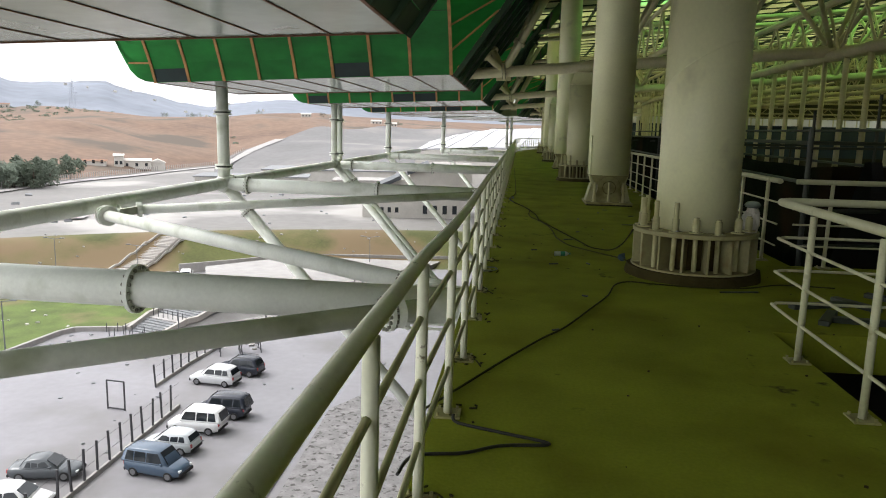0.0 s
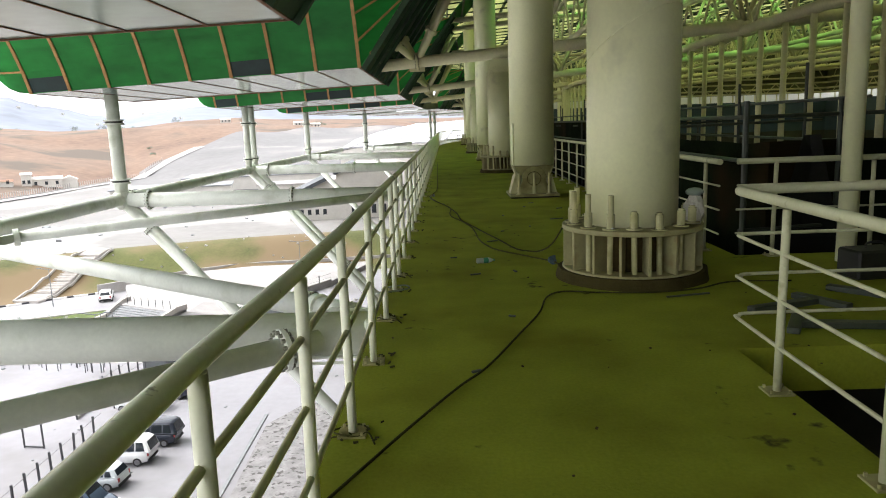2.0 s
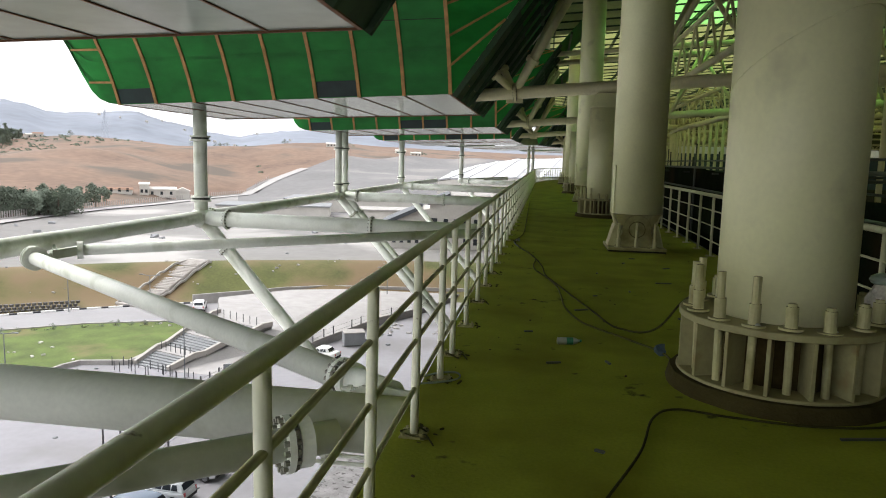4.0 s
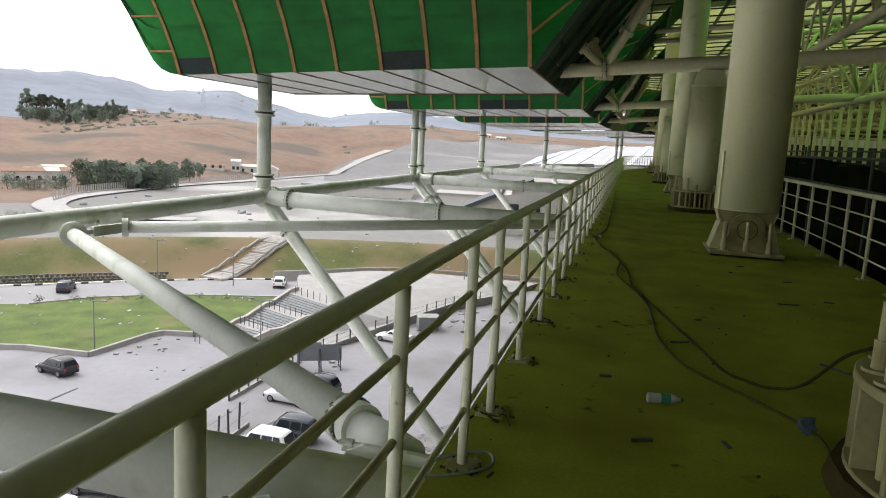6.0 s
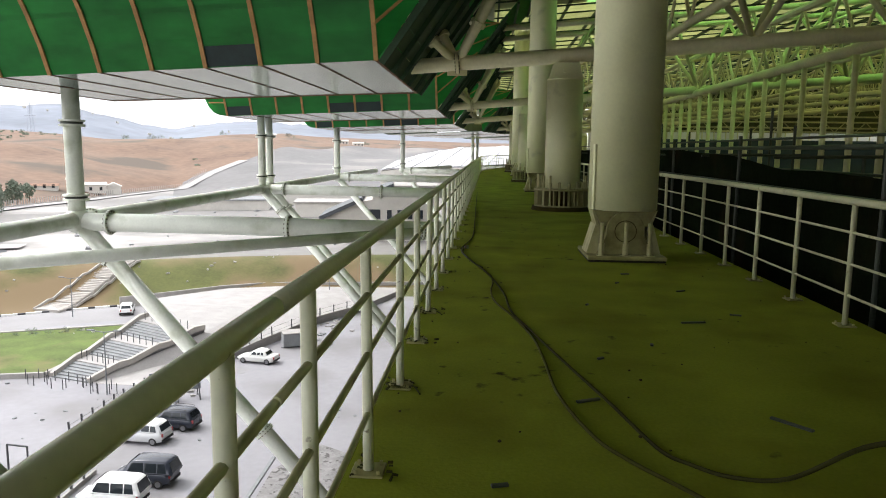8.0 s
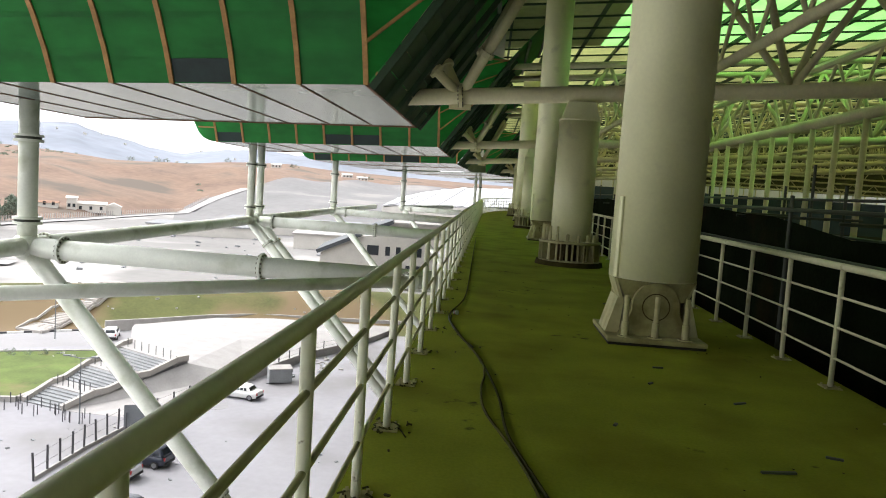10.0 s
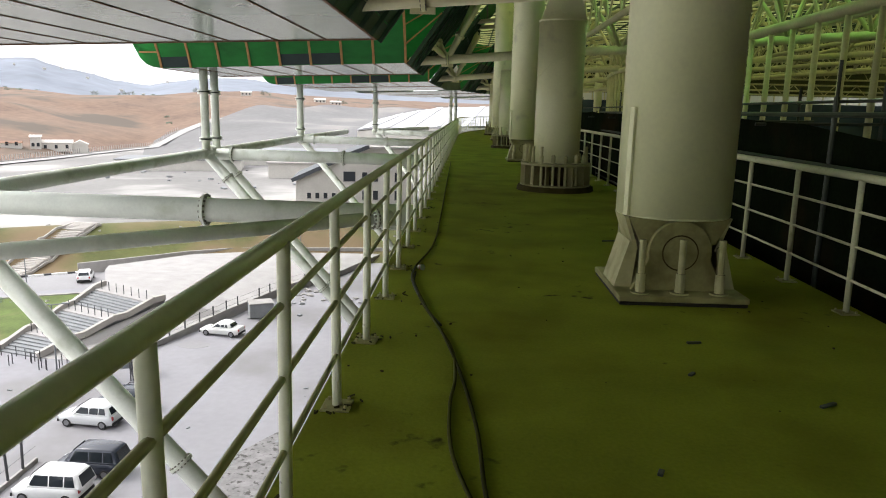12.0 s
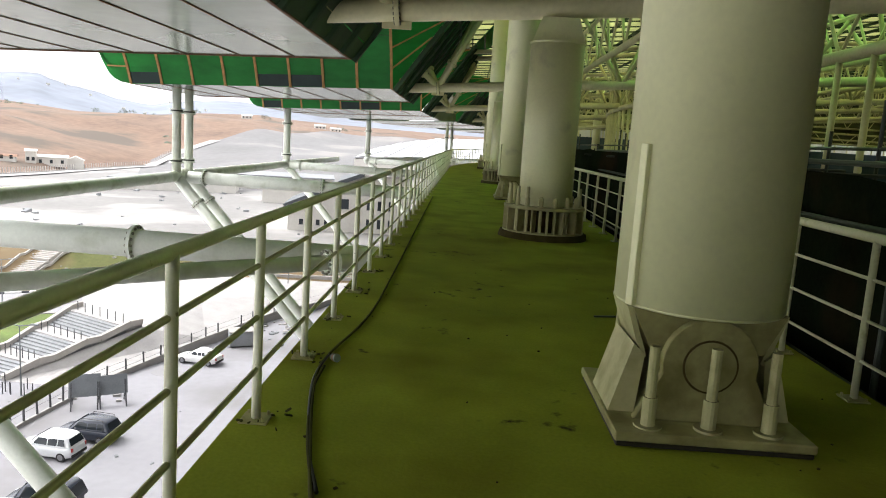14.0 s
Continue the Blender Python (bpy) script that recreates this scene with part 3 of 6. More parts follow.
def roof_bay(i):
    dy = PITCH * (i - 1)
    b = thing("roof_bay", "roof bay with white sheet soffit and green membrane fascia on rusty battens", "roof", "roof bays", kind="structure", at=bent_pose(0, dy + 24, 0))
    off = Vector((0, -24, 0))
    def fas(x, z0, z):
        return Vector((x, near_y(x) - lean(z - soff(x)), z)) + off
    rows = 7
    front = i < 4
    for k in range(len(PROFILE) - 1):
        (x0, z0), (x1, z1) = PROFILE[k], PROFILE[k + 1]
        # soffit board
        bm = bmesh.new()
        g = 0.012 if k < 8 else 0.0
        quad_slab(bm, Vector((x0 - g, near_y(x0), z0)) + off, Vector((x0 - g, far_y(x0), z0)) + off, Vector((x1 + g, far_y(x1), z1)) + off, Vector((x1 + g, near_y(x1), z1)) + off, 0.03)
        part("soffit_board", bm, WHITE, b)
        if i >= 3:
            # from here on the soffit runs on without a gap
            bm = bmesh.new()
            quad_slab(bm, Vector((x0 - g, far_y(x0), z0)) + off, Vector((x0 - g, near_y(x0) + PITCH, z0)) + off, Vector((x1 + g, near_y(x1) + PITCH, z1)) + off, Vector((x1 + g, far_y(x1), z1)) + off, 0.03)
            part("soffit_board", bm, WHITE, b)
        if not front:
            continue
        # fascia panel above it
        bm = bmesh.new()
        grid = []
        for r in range(rows + 1):
            t = r / rows
            za, zb = z0 + (TOP_FASCIA - z0) * t, z1 + (TOP_FASCIA - z1) * t
            grid.append((bm.verts.new(fas(x0, z0, za)), bm.verts.new(fas(x1, z1, zb))))
        for r in range(rows):
            bm.faces.new((grid[r][0], grid[r][1], grid[r + 1][1], grid[r + 1][0]))
        part("fascia_panel", bm, GREEN, b)
        if k < 9:
            bm = bmesh.new()
            pts = []
            for r in range(rows + 1):
                pts.append(fas(x0, z0, z0 + (TOP_FASCIA - z0) * r / rows) + Vector((0, -0.02, 0)))
            for p, q in zip(pts, pts[1:]):
                bar(bm, p, q, 0.085, 0.05)
            part("batten", bm, BATTEN, b)
            # seam line on the soffit
            bm = bmesh.new()
            bar(bm, Vector((x0, near_y(x0), z0 - 0.004)) + off, Vector((x0, far_y(x0), z0 - 0.004)) + off, 0.035, 0.02)
            part("soffit_seam", bm, RUST, b)
        # dark sheet on the membrane imitates the shade inside a vent opening
        if k in ((2, 7) if i < 2 else (2, 3, 7)):
            bm = bmesh.new()
            p = [fas(x0 - 0.05, z0, z0 + 0.02), fas(x1 + 0.05, z1, z1 + 0.02), fas(x1 + 0.05, z1, z1 + 0.40), fas(x0 - 0.05, z0, z0 + 0.40)]
            quad_slab(bm, *[v + Vector((0, -0.012, 0)) for v in p], 0.008)
            part("vent_opening", bm, VENT, b, "dark sheet standing for the shade inside an unfilled opening")
    # horizontal folds that show through the membrane
    for r in range(1, 6) if front else ():
        bm = bmesh.new()
        for (x0, z0), (x1, z1) in zip(PROFILE, PROFILE[1:]):
            za, zb = [z + (TOP_FASCIA - z) * (r - 0.35) / 6 for z in (z0, z1)]
            bar(bm, fas(x0, z0, za) + Vector((0, 0.035, 0)), fas(x1, z1, zb) + Vector((0, 0.035, 0)), 0.02, 0.09)
        part("purlin", bm, SLAT, b)
    # short rails on the rounded end
    for z in (3.45, 4.25, 5.1) if front else ():
        bm = bmesh.new()
        bar(bm, fas(XE, z, z) + Vector((0, -0.03, 0)), fas(XE - (0.9 if z > 4.2 else 0.75), z, z) + Vector((0, -0.03, 0)), 0.06, 0.05)
        part("batten", bm, BATTEN, b)
    # rear edge trim
    bm = bmesh.new()
    bar(bm, Vector((-2.0, far_y(-2.0) + 0.02, SOFF_Z)) + off, Vector((XE, far_y(XE) + 0.02, soff(XE))) + off, 0.05, 0.05)
    bar(bm, Vector((-1.97, near_y(-2.0), SOFF_Z)) + off, Vector((-1.97, far_y(-2.0), SOFF_Z)) + off, 0.06, 0.06)
    part("edge_trim", bm, RUST, b)
    # inner slope: dark slats low down, green sheets on dark purlins above
    a0, a1 = Vector((-1.95, near_y(-2), SOFF_Z)) + off, Vector((-1.95, far_y(-2), SOFF_Z)) + off
    rise = Vector((2.5, -0.3, 3.5))
    up = Vector((1.5, -0.1, 1.7))
    for s in range(6):
        bm = bmesh.new()
        t0, t1 = 0.62 * s / 6, 0.62 * (s + 0.95) / 6
        quad_slab(bm, a0 + rise * t0, a1 + rise * t0, a1 + rise * t1, a0 + rise * t1, 0.05)
        part("inner_slat", bm, SLAT, b)
    for s in range(4):
        bm = bmesh.new()
        if s < 2:
            q0, q1 = rise * (0.62 + 0.19 * s), rise * (0.62 + 0.19 * (s + 1))
        else:
            q0, q1 = rise + up * (0.5 * (s - 2)), rise + up * (0.5 * (s - 1))
        quad_slab(bm, a0 + q0, a1 + q0, a1 + q1, a0 + q1, 0.01)
        part("inner_sheet", bm, GREEN, b)
        bm = bmesh.new()
        bar(bm, a0 + q1 + Vector((0.05, 0, -0.05)), a1 + q1 + Vector((0.05, 0, -0.05)), 0.10, 0.10)
        part("inner_purlin", bm, SLAT, b)
    for s in range(6):
        bm = bmesh.new()
        c0 = a0.lerp(a1, s / 5) + Vector((0.06, 0, -0.06))
        bar(bm, c0, c0 + rise + up * 0.2, 0.09, 0.12)
        part("inner_rafter", bm, SLAT, b)
    # green triangle between fascia and slats
    bm = bmesh.new()
    p0, p1 = fas(-2.0, SOFF_Z, SOFF_Z), fas(-2.0, SOFF_Z, TOP_FASCIA)
    p2 = a0 + rise
    n = 6
    left = [fas(-2.0, SOFF_Z, SOFF_Z + (TOP_FASCIA - SOFF_Z) * r / n) for r in range(n + 1)]
    right = [a0 + rise * (r / n) + Vector((0, -0.02, 0)) for r in range(n + 1)]
    lv, rv = [bm.verts.new(v) for v in left], [bm.verts.new(v) for v in right]
    for r in range(n):
        bm.faces.new((lv[r], rv[r], rv[r + 1], lv[r + 1]) if r else (lv[0], rv[1], lv[1]))
    part("corner_panel", bm, GREEN, b)
    for r in (1, 2, 3, 4, 5):
        bm = bmesh.new()
        bar(bm, left[r] + Vector((0, -0.03, 0)), right[min(r + 2, n)] + Vector((0, -0.05, 0)), 0.07, 0.05)
        part("batten", bm, BATTEN, b)
    return b


for i in range(0, 6):
    roof_bay(i)


# ---- roof over the walkway and stands ----
def truss(i):
    y = RING_Y + PITCH * i
    t = thing("roof_truss", "cream tubular steel roof truss", "truss", "radial roof trusses", kind="structure", at=bent_pose(0, y, 0))
    SL = 0.075
    def zb(x):
        return 3.83 + SL * (x - 2.1)
    def zt(x):
        return 6.9 + SL * x
    bm = bmesh.new()
    tube(bm, (-2.2, 0, zb(-2.2)), (50, 0, zb(50)), 0.185, 16)
    part("bottom_chord", bm, TRUSS, t, smooth=True)
    flange((-0.6, 0, zb(-0.6)), (1, 0, SL), 0.26, t, i < 3, 0.08, TRUSS)
    bm = bmesh.new()
    box(bm, -0.85, -0.35, -0.02, 0.02, zb(-0.6) - 0.30, zb(-0.6) + 0.30, bevel=0.008)
    part("gusset", bm, TRUSS, t)
    bm = bmesh.new()
    for sy in (-1.6, 1.6):
        tube(bm, (0.5, sy, zt(0.5)), (50, sy, zt(50)), 0.13, 12)
    part("top_chord", bm, TRUSS, t, smooth=True)
    x = 3.2
    while x < 46:
        for sy in (-1.6, 1.6):
            bm = bmesh.new()
            tube(bm, (x, 0, zb(x)), (x + 1.7, sy, zt(x + 1.7)), 0.085, 10)
            part("web", bm, TRUSS, t, smooth=True)
            bm = bmesh.new()
            tube(bm, (x + 3.4, 0, zb(x + 3.4)), (x + 1.7, sy, zt(x + 1.7)), 0.085, 10)
            part("web", bm, TRUSS, t, smooth=True)
        x += 3.4
    # struts up to the fascia, with collars
    for q in ((-2.2, -0.9, 5.0), (-1.7, 0.7, 5.7), (0.9, -0.9, 6.2), (0.7, 1.0, 6.6)):
        p = Vector((-0.6, 0, zb(-0.6)))
        bm = bmesh.new()
        tube(bm, p, q, 0.11, 12)
        st = part("strut", bm, TRUSS, t, smooth=True)
        bm = bmesh.new()
        tube(bm, p.lerp(Vector(q), 0.33), p.lerp(Vector(q), 0.37), 0.17, 12)
        part("collar", bm, TRUSS, st)
    return t


for i in range(0, 6):
    truss(i)

# longitudinal tubes, lacing the trusses together
for j, (x, z, r) in enumerate(((5.5, 4.9, 0.12), (9.9, 4.25, 0.16), (14.5, 5.3, 0.12), (19.0, 5.3, 0.12), (24, 6.0, 0.12), (29, 6.1, 0.12), (36, 6.6, 0.12), (44, 7.2, 0.12))):
    bm = bmesh.new()
    pts = [bent(x, yy, z) for yy in [-4, 55] + list(range(59, 100, 4))]
    sweep(bm, pts, r, 10)
    o = solid("roof_tie", bm, TRUSS, "long cream tubular steel roof tie", "truss", "longitudinal roof ties", kind="structure", smooth=True)
    bm = bmesh.new()
    sweep(bm, [p + Vector((0, 0, 1.7)) for p in pts], r * 0.8, 8)
    yy = 0
    while yy < 94:
        tube(bm, bent(x, yy, z), bent(x, yy + 1.2, z + 1.7), 0.05, 6)
        tube(bm, bent(x, yy + 2.4, z), bent(x, yy + 1.2, z + 1.7), 0.05, 6)
        yy += 2.4
    part("lacing", bm, TRUSS, o)

# roof skin: slightly translucent deck with a run of green sheets and an open strip
RX0, RX1, RY0, RY1 = 0.4, 78.0, -8.0, 150.0
def roof_z(x):
    return 8.6 + 0.078 * (x - RX0)
def roof_sheet(name, x0, x1, y0, y1, material, label):
    bm = bmesh.new()
    quad_slab(bm, (x0, y0, roof_z(x0)), (x1, y0, roof_z(x1)), (x1, y1, roof_z(x1)), (x0, y1, roof_z(x0)), 0.02)
    return solid(name, bm, material, label, "roof", kind="structure")
SK = (31.0, 44.0)
roof = roof_sheet("roof", RX0, 12.0, RY0, 20.0, DECK, "olive roof deck passing a little added light")
# out of view: opaque part holds light off the near floor
roof_sheet("roof_near", 12.0, RX1, RY0, 14.0, EAVES, "unseen opaque roof deck added to darken the near right side")
# out of view: translucent part lets light in from the right
roof_sheet("roof_sheets_near", 12.0, RX1, 14.0, 20.0, SHED, "olive translucent roof sheets")
roof_sheet("roof_sheets", 10.0, RX1, 20.0, SK[0], SHED, "olive translucent roof sheets")
roof_sheet("roof_inner", RX0, 10.0, 20.0, SK[0], DECK, "olive roof deck passing a little added light")
roof_sheet("roof_beyond", RX0, RX1, SK[1], RY1, SHED, "olive translucent roof sheets")
roof_sheet("roof_inner_beyond", RX0, 5.0, SK[0], SK[1], DECK, "olive roof deck passing a little added light")
roof_sheet("roof_skylight", 5.0, 26.0, SK[0], SK[1], SKYLIGHT, "bright green translucent roof sheets")
roof_sheet("roof_side", 58.0, RX1, SK[0], SK[1], SHED, "olive translucent roof sheets")
for j in range(3):
    roof_sheet("roof_strip", 26.0, 58.0, SK[0] + 4.4 * j, SK[0] + 4.4 * j + 2.2, SKYLIGHT, "green translucent roof strip beside open gaps")
bm = bmesh.new()
for j in range(44):
    x = 0.6 + 1.75 * j
    box(bm, x - 0.05, x + 0.05, RY0, RY1, roof_z(x) - 0.22, roof_z(x) - 0.04)
for j in range(78):
    y = -7 + 2.0 * j
    quad_slab(bm, (RX0, y - 0.04, roof_z(RX0) - 0.3), (RX1, y - 0.04, roof_z(RX1) - 0.3), (RX1, y + 0.04, roof_z(RX1) - 0.3), (RX0, y + 0.04, roof_z(RX0) - 0.3), 0.07)
part("purlin", bm, SLAT, roof)["kind"] = "stuff"
# unseen deck above the bays, added to shut off sky light
bm = bmesh.new()
quad_slab(bm, (-15, -8, 8.7), (0.4, -8, 8.6), (0.4, 150, 8.6), (-15, 150, 8.7), 0.1)
solid("roof_outer", bm, OUTDECK, "unseen outer roof deck added to block the sky", "roof", kind="structure")
# more trusses further off, seen as layered lines
for j in range(4):
    y = RING_Y + PITCH * (6 + j) - 8
    bm = bmesh.new()
    tube(bm, (6, y, 4.4), (76, y, 9.6), 0.19, 10)
    tube(bm, (6, y, 7.4), (76, y, 12.6), 0.14, 10)
    x = 6.0
    while x < 74:
        u = 0.075 * (x - 6)
        tube(bm, (x, y, 4.4 + u), (x + 1.9, y, 7.5 + u), 0.09, 6)
        tube(bm, (x + 3.8, y, 4.6 + u), (x + 1.9, y, 7.5 + u), 0.09, 6)
        x += 3.8
    solid("far_truss", bm, TRUSS, "far cream lattice roof truss", "truss", "far roof trusses", kind="structure")

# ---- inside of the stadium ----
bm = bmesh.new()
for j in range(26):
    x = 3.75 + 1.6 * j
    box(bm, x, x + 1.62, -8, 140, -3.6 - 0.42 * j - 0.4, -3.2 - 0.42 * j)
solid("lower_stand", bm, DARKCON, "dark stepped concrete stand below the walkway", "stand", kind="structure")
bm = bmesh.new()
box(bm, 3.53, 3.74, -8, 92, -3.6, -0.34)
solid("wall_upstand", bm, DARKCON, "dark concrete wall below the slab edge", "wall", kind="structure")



def closing_wall(n, x0, x1, y0, y1):
    """Dark stand wall, blue sheet above it, an open strip, then an added dark backing wall."""
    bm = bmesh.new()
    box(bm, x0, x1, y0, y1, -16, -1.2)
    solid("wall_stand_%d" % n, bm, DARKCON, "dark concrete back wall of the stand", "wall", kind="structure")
    bm = bmesh.new()
    box(bm, x0, x1, y0, y1, -1.2, 3.6)
    solid("hoarding", bm, BLUE, "blue sheet hoarding along the far stand, coloured dark for shade", "hoarding", "hoardings")
    # added wall, dark like the depth between layered trusses
    bm = bmesh.new()
    box(bm, x0, x1, y0, y1, 4.7, 14.0)
    solid("wall_eaves_%d" % n, bm, EAVES, "dark wall added above the open strip to back the lattice", "wall", kind="structure")
    bm = bmesh.new()
    n2 = 26
    for j in range(n2):
        u = (j + 0.5) / n2
        px, py = (x0 + 0.1, y0 + (y1 - y0) * u) if x1 - x0 < 1 else (x0 + (x1 - x0) * u, y0 + 0.1)
        tube(bm, (px, py, 3.58), (px, py, 4.75), 0.10, 6)
    part("strip_post", bm, TRUSS, scene.objects["wall_eaves_%d" % n])["kind"] = "stuff"
    # lattice of chords and webs in front of the dark backing, read as layered trusses
    bm = bmesh.new()
    along_y = x1 - x0 < 1
    length = (y1 - y0) if along_y else (x1 - x0)
    def at(u, z):
        return (x0 - 0.6, y0 + u, z) if along_y else (x0 + u, y0 - 0.6, z)
    for z in (4.85, 5.45, 6.3, 7.1, 8.3, 9.5):
        tube(bm, at(0, z), at(length, z), 0.13, 6)
    u = 0.0
    while u < length - 3:
        for za, zb2 in ((4.85, 6.3), (7.1, 9.5)):
            tube(bm, at(u, za), at(u + 1.5, zb2), 0.07, 4)
            tube(bm, at(u + 3.0, za), at(u + 1.5, zb2), 0.07, 4)
        u += 3.0
    part("lattice", bm, TRUSS, scene.objects["wall_eaves_%d" % n])["kind"] = "stuff"


closing_wall(1, 62, 62.5, -8, 118)
closing_wall(2, 16, 62, 118, 118.5)
# never in view, added to keep light from entering behind the camera
bm = bmesh.new()
box(bm, -0.4, 62, -8.4, -8, -16, 14)
solid("wall_rear", bm, DARKCON, "unseen wall added to close off light behind the walkway", "wall", kind="structure")

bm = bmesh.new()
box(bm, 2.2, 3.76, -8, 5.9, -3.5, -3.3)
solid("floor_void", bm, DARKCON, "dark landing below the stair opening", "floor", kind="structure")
# hidden by the slab edge, added to block and bounce light
bm = bmesh.new()
box(bm, -0.40, 0.0, -8, 55, G0, -0.33)
solid("wall_facade", bm, DARKCON, "unseen wall added below the walkway for bounce and occlusion", "wall", kind="structure")
# added walls, pale so that the far open strip looks bright
PALEW = mat("strip_backing_wall", (0.7, 0.7, 0.68), 0.9, vary=0.1, scale=0.2)
bm = bmesh.new()
box(bm, 84, 85, -20, 170, -16, 7)
solid("wall_beyond", bm, PALEW, "pale wall added so the open strip reads bright", "wall", kind="structure")
bm = bmesh.new()
box(bm, 20, 85, 150.5, 151, -16, 7)
solid("wall_beyond_end", bm, PALEW, "pale wall added so the open strip reads bright", "wall", kind="structure")

# slender hangers in a row
bm = bmesh.new()
tube(bm, (0, 0, -1.2), (0, 0, 4.15), 0.085, 10)
HANGER = mesh_of("hanger_post", bm, TRUSS, True)
for j in range(38):
    y = 11.0 + 1.55 * j
    o = new("hanger_post", HANGER)
    o.matrix_world = bent_pose(9.9, y, 0)
    tagged(o, "slender cream steel hanger post under the roof tie", "post", "hanger posts")
bm = bmesh.new()
tube(bm, (4.5, 8.7, 0), (4.5, 8.7, 8.4), 0.10, 16)
solid("steel_post", bm, CREAM, "cream round steel post with a rust mark", "post", smooth=True)

# ---- ground: one sheet in rings round the stadium ----
GRASS = mat("patchy_grass", (0.090, 0.098, 0.027), 0.95, vary=0.35, scale=0.12, fine=2.5, stain=(0.164, 0.117, 0.062), stain_at=(0.44, 0.58), stain_scale=0.06)
LAWN = mat("green_lawn", (0.082, 0.117, 0.022), 0.95, vary=0.4, scale=0.35, fine=5, stain=(0.156, 0.133, 0.055), stain_at=(0.55, 0.70), stain_scale=0.16)
HILL = mat("dry_hill", (0.176, 0.111, 0.076), 0.95, vary=0.42, scale=0.02, fine=0.25, bump=0.8, stain=(0.094, 0.073, 0.055), stain_at=(0.50, 0.62), stain_scale=0.02)
GRAVEL = mat("grey_gravel", (0.187, 0.179, 0.172), 0.95, vary=0.2, scale=0.03, fine=0.6, stain=(0.343, 0.328, 0.312), stain_at=(0.50, 0.6), stain_scale=0.025)
YARD = mat("pale_dusty_yard", (0.257, 0.251, 0.269), 0.9, vary=0.12, scale=0.1, fine=1.5, stain=(0.199, 0.191, 0.195), stain_at=(0.50, 0.66), stain_scale=0.09)
FIELD = mat("grey_graded_slope", (0.156, 0.152, 0.152), 0.95, vary=0.2, scale=0.02, fine=0.3, stain=(0.234, 0.218, 0.203), stain_at=(0.55, 0.7), stain_scale=0.02)
ASPHALT = mat("pale_worn_asphalt", (0.257, 0.250, 0.257), 0.9, vary=0.1, scale=0.2, fine=3)
# blue-grey base carries the distance haze over the mountains
MOUNT = mat("hazed_mountain", (0.176, 0.195, 0.234), 0.95, vary=0.25, scale=0.003, fine=0.02)


def smooth(a, b, t):
    u = max(0.0, min(1.0, (t - a) / (b - a)))
    return u * u * (3 - 2 * u)


def lerp_table(tab, a):
    for (a0, v0), (a1, v1) in zip(tab, tab[1:]):
        if a <= a1:
            u = max(0.0, (a - a0) / (a1 - a0))
            return v0 + (v1 - v0) * u
    return tab[-1][1]


PERIMETER = [(19, 470), (23.5, 382), (26.5, 335), (30, 288), (34, 255), (38, 222), (41.6, 195), (42.8, 176)]
EDGE = [(-180, 320), (0, 640), (8, 620), (14, 560), (19, 470), (25, 380), (30, 300), (35, 270), (40, 275), (43, 285), (47, 285), (60, 250), (180, 320)]
CREST = [(-180, 1.5), (0, 0.6), (7, 0.75), (13.7, 0.95), (16.2, 1.15), (20.2, 1.0), (23.3, 0.66), (26.4, 0.56), (28.5, 0.52), (32, 0.86), (35, 1.08), (36.8, 0.96), (40, 0.5), (42.3, 0.12), (44.3, 0.06), (60, 0.5), (180, 1.5)]
PEAK = [(-180, 3), (0, 1.2), (7, 1.3), (12, 1.7), (16, 2.0), (19, 2.0), (22, 1.75), (24.2, 1.34), (26.3, 1.6), (28.4, 2.1), (31.6, 2.95), (33.6, 2.75), (37, 2.6), (39.9, 3.3), (42.3, 3.48), (44, 3.26), (50, 3.4), (60, 3), (180, 3)]
BASE_R, TOP_R_E = 109.5, 122.5


def ground_z(az, r):
    """Yard, bank, gently falling plateau, dry hills to their crest, a dip, then mountains."""
    z = G0 - 0.0135 * max(0.0, r - 112.0)
    z += 4.5 * smooth(BASE_R, TOP_R_E, r)
    e = lerp_table(EDGE, az)
    x, y = -r * math.sin(radians(az)), r * math.cos(radians(az))
    c = max(700.0, e + 250)
    e = min(e, 300.0 + max(0.0, az - 12) * 8)
    top = 1.5 + c * math.tan(radians(lerp_table(CREST, az)))
    if r > e:
        u = min(1.0, (r - e) / (c - e))
        fold = noise.noise((x * 0.006, y * 0.006, 0)) * 9 + noise.noise((x * 0.018, y * 0.018, 3)) * 4 + abs(noise.noise((x * 0.009, y * 0.009, 8))) * 6
        z += (top - z) * (u ** 0.8) + fold * math.sin(math.pi * u)
    if r > c:
        z = top - 60 * smooth(c, c + 500, r)
        pk = 2900 * math.tan(radians(lerp_table(PEAK, az))) + 9 * noise.noise((az * 0.35, 0, 5)) + 6 * noise.noise((az * 1.3, r * 0.001, 9))
        z += (pk - z) * smooth(1400, 2900, r)
    return z


def ground_mat(az, r, z):
    if r < 106.5:
        return 0
    if r < BASE_R + 0.5:
        return 1
    if r < TOP_R_E:
        return 2
    e = lerp_table(EDGE, az)
    if az > 21:
        e = min(e, lerp_table(PERIMETER, az) + 8)
    if r < e:
        return 6 if az < 24 and r > 235 + 6 * noise.noise((az * 0.5, 0, 0)) else 3
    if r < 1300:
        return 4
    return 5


azs = [-180 + 6 * i for i in range(28)] + [-12 + 0.6 * i for i in range(110)] + [54 + 6 * i for i in range(22)]
near = [0, 20, 40, 60, 80, 95, 100, 103, 105, 106.5, 108, 109.5] + [110.5 + i for i in range(13)]
far = [1010 + 90 * i for i in range(8)] + [1750 + 130 * i for i in range(12)] + [4000, 4800]


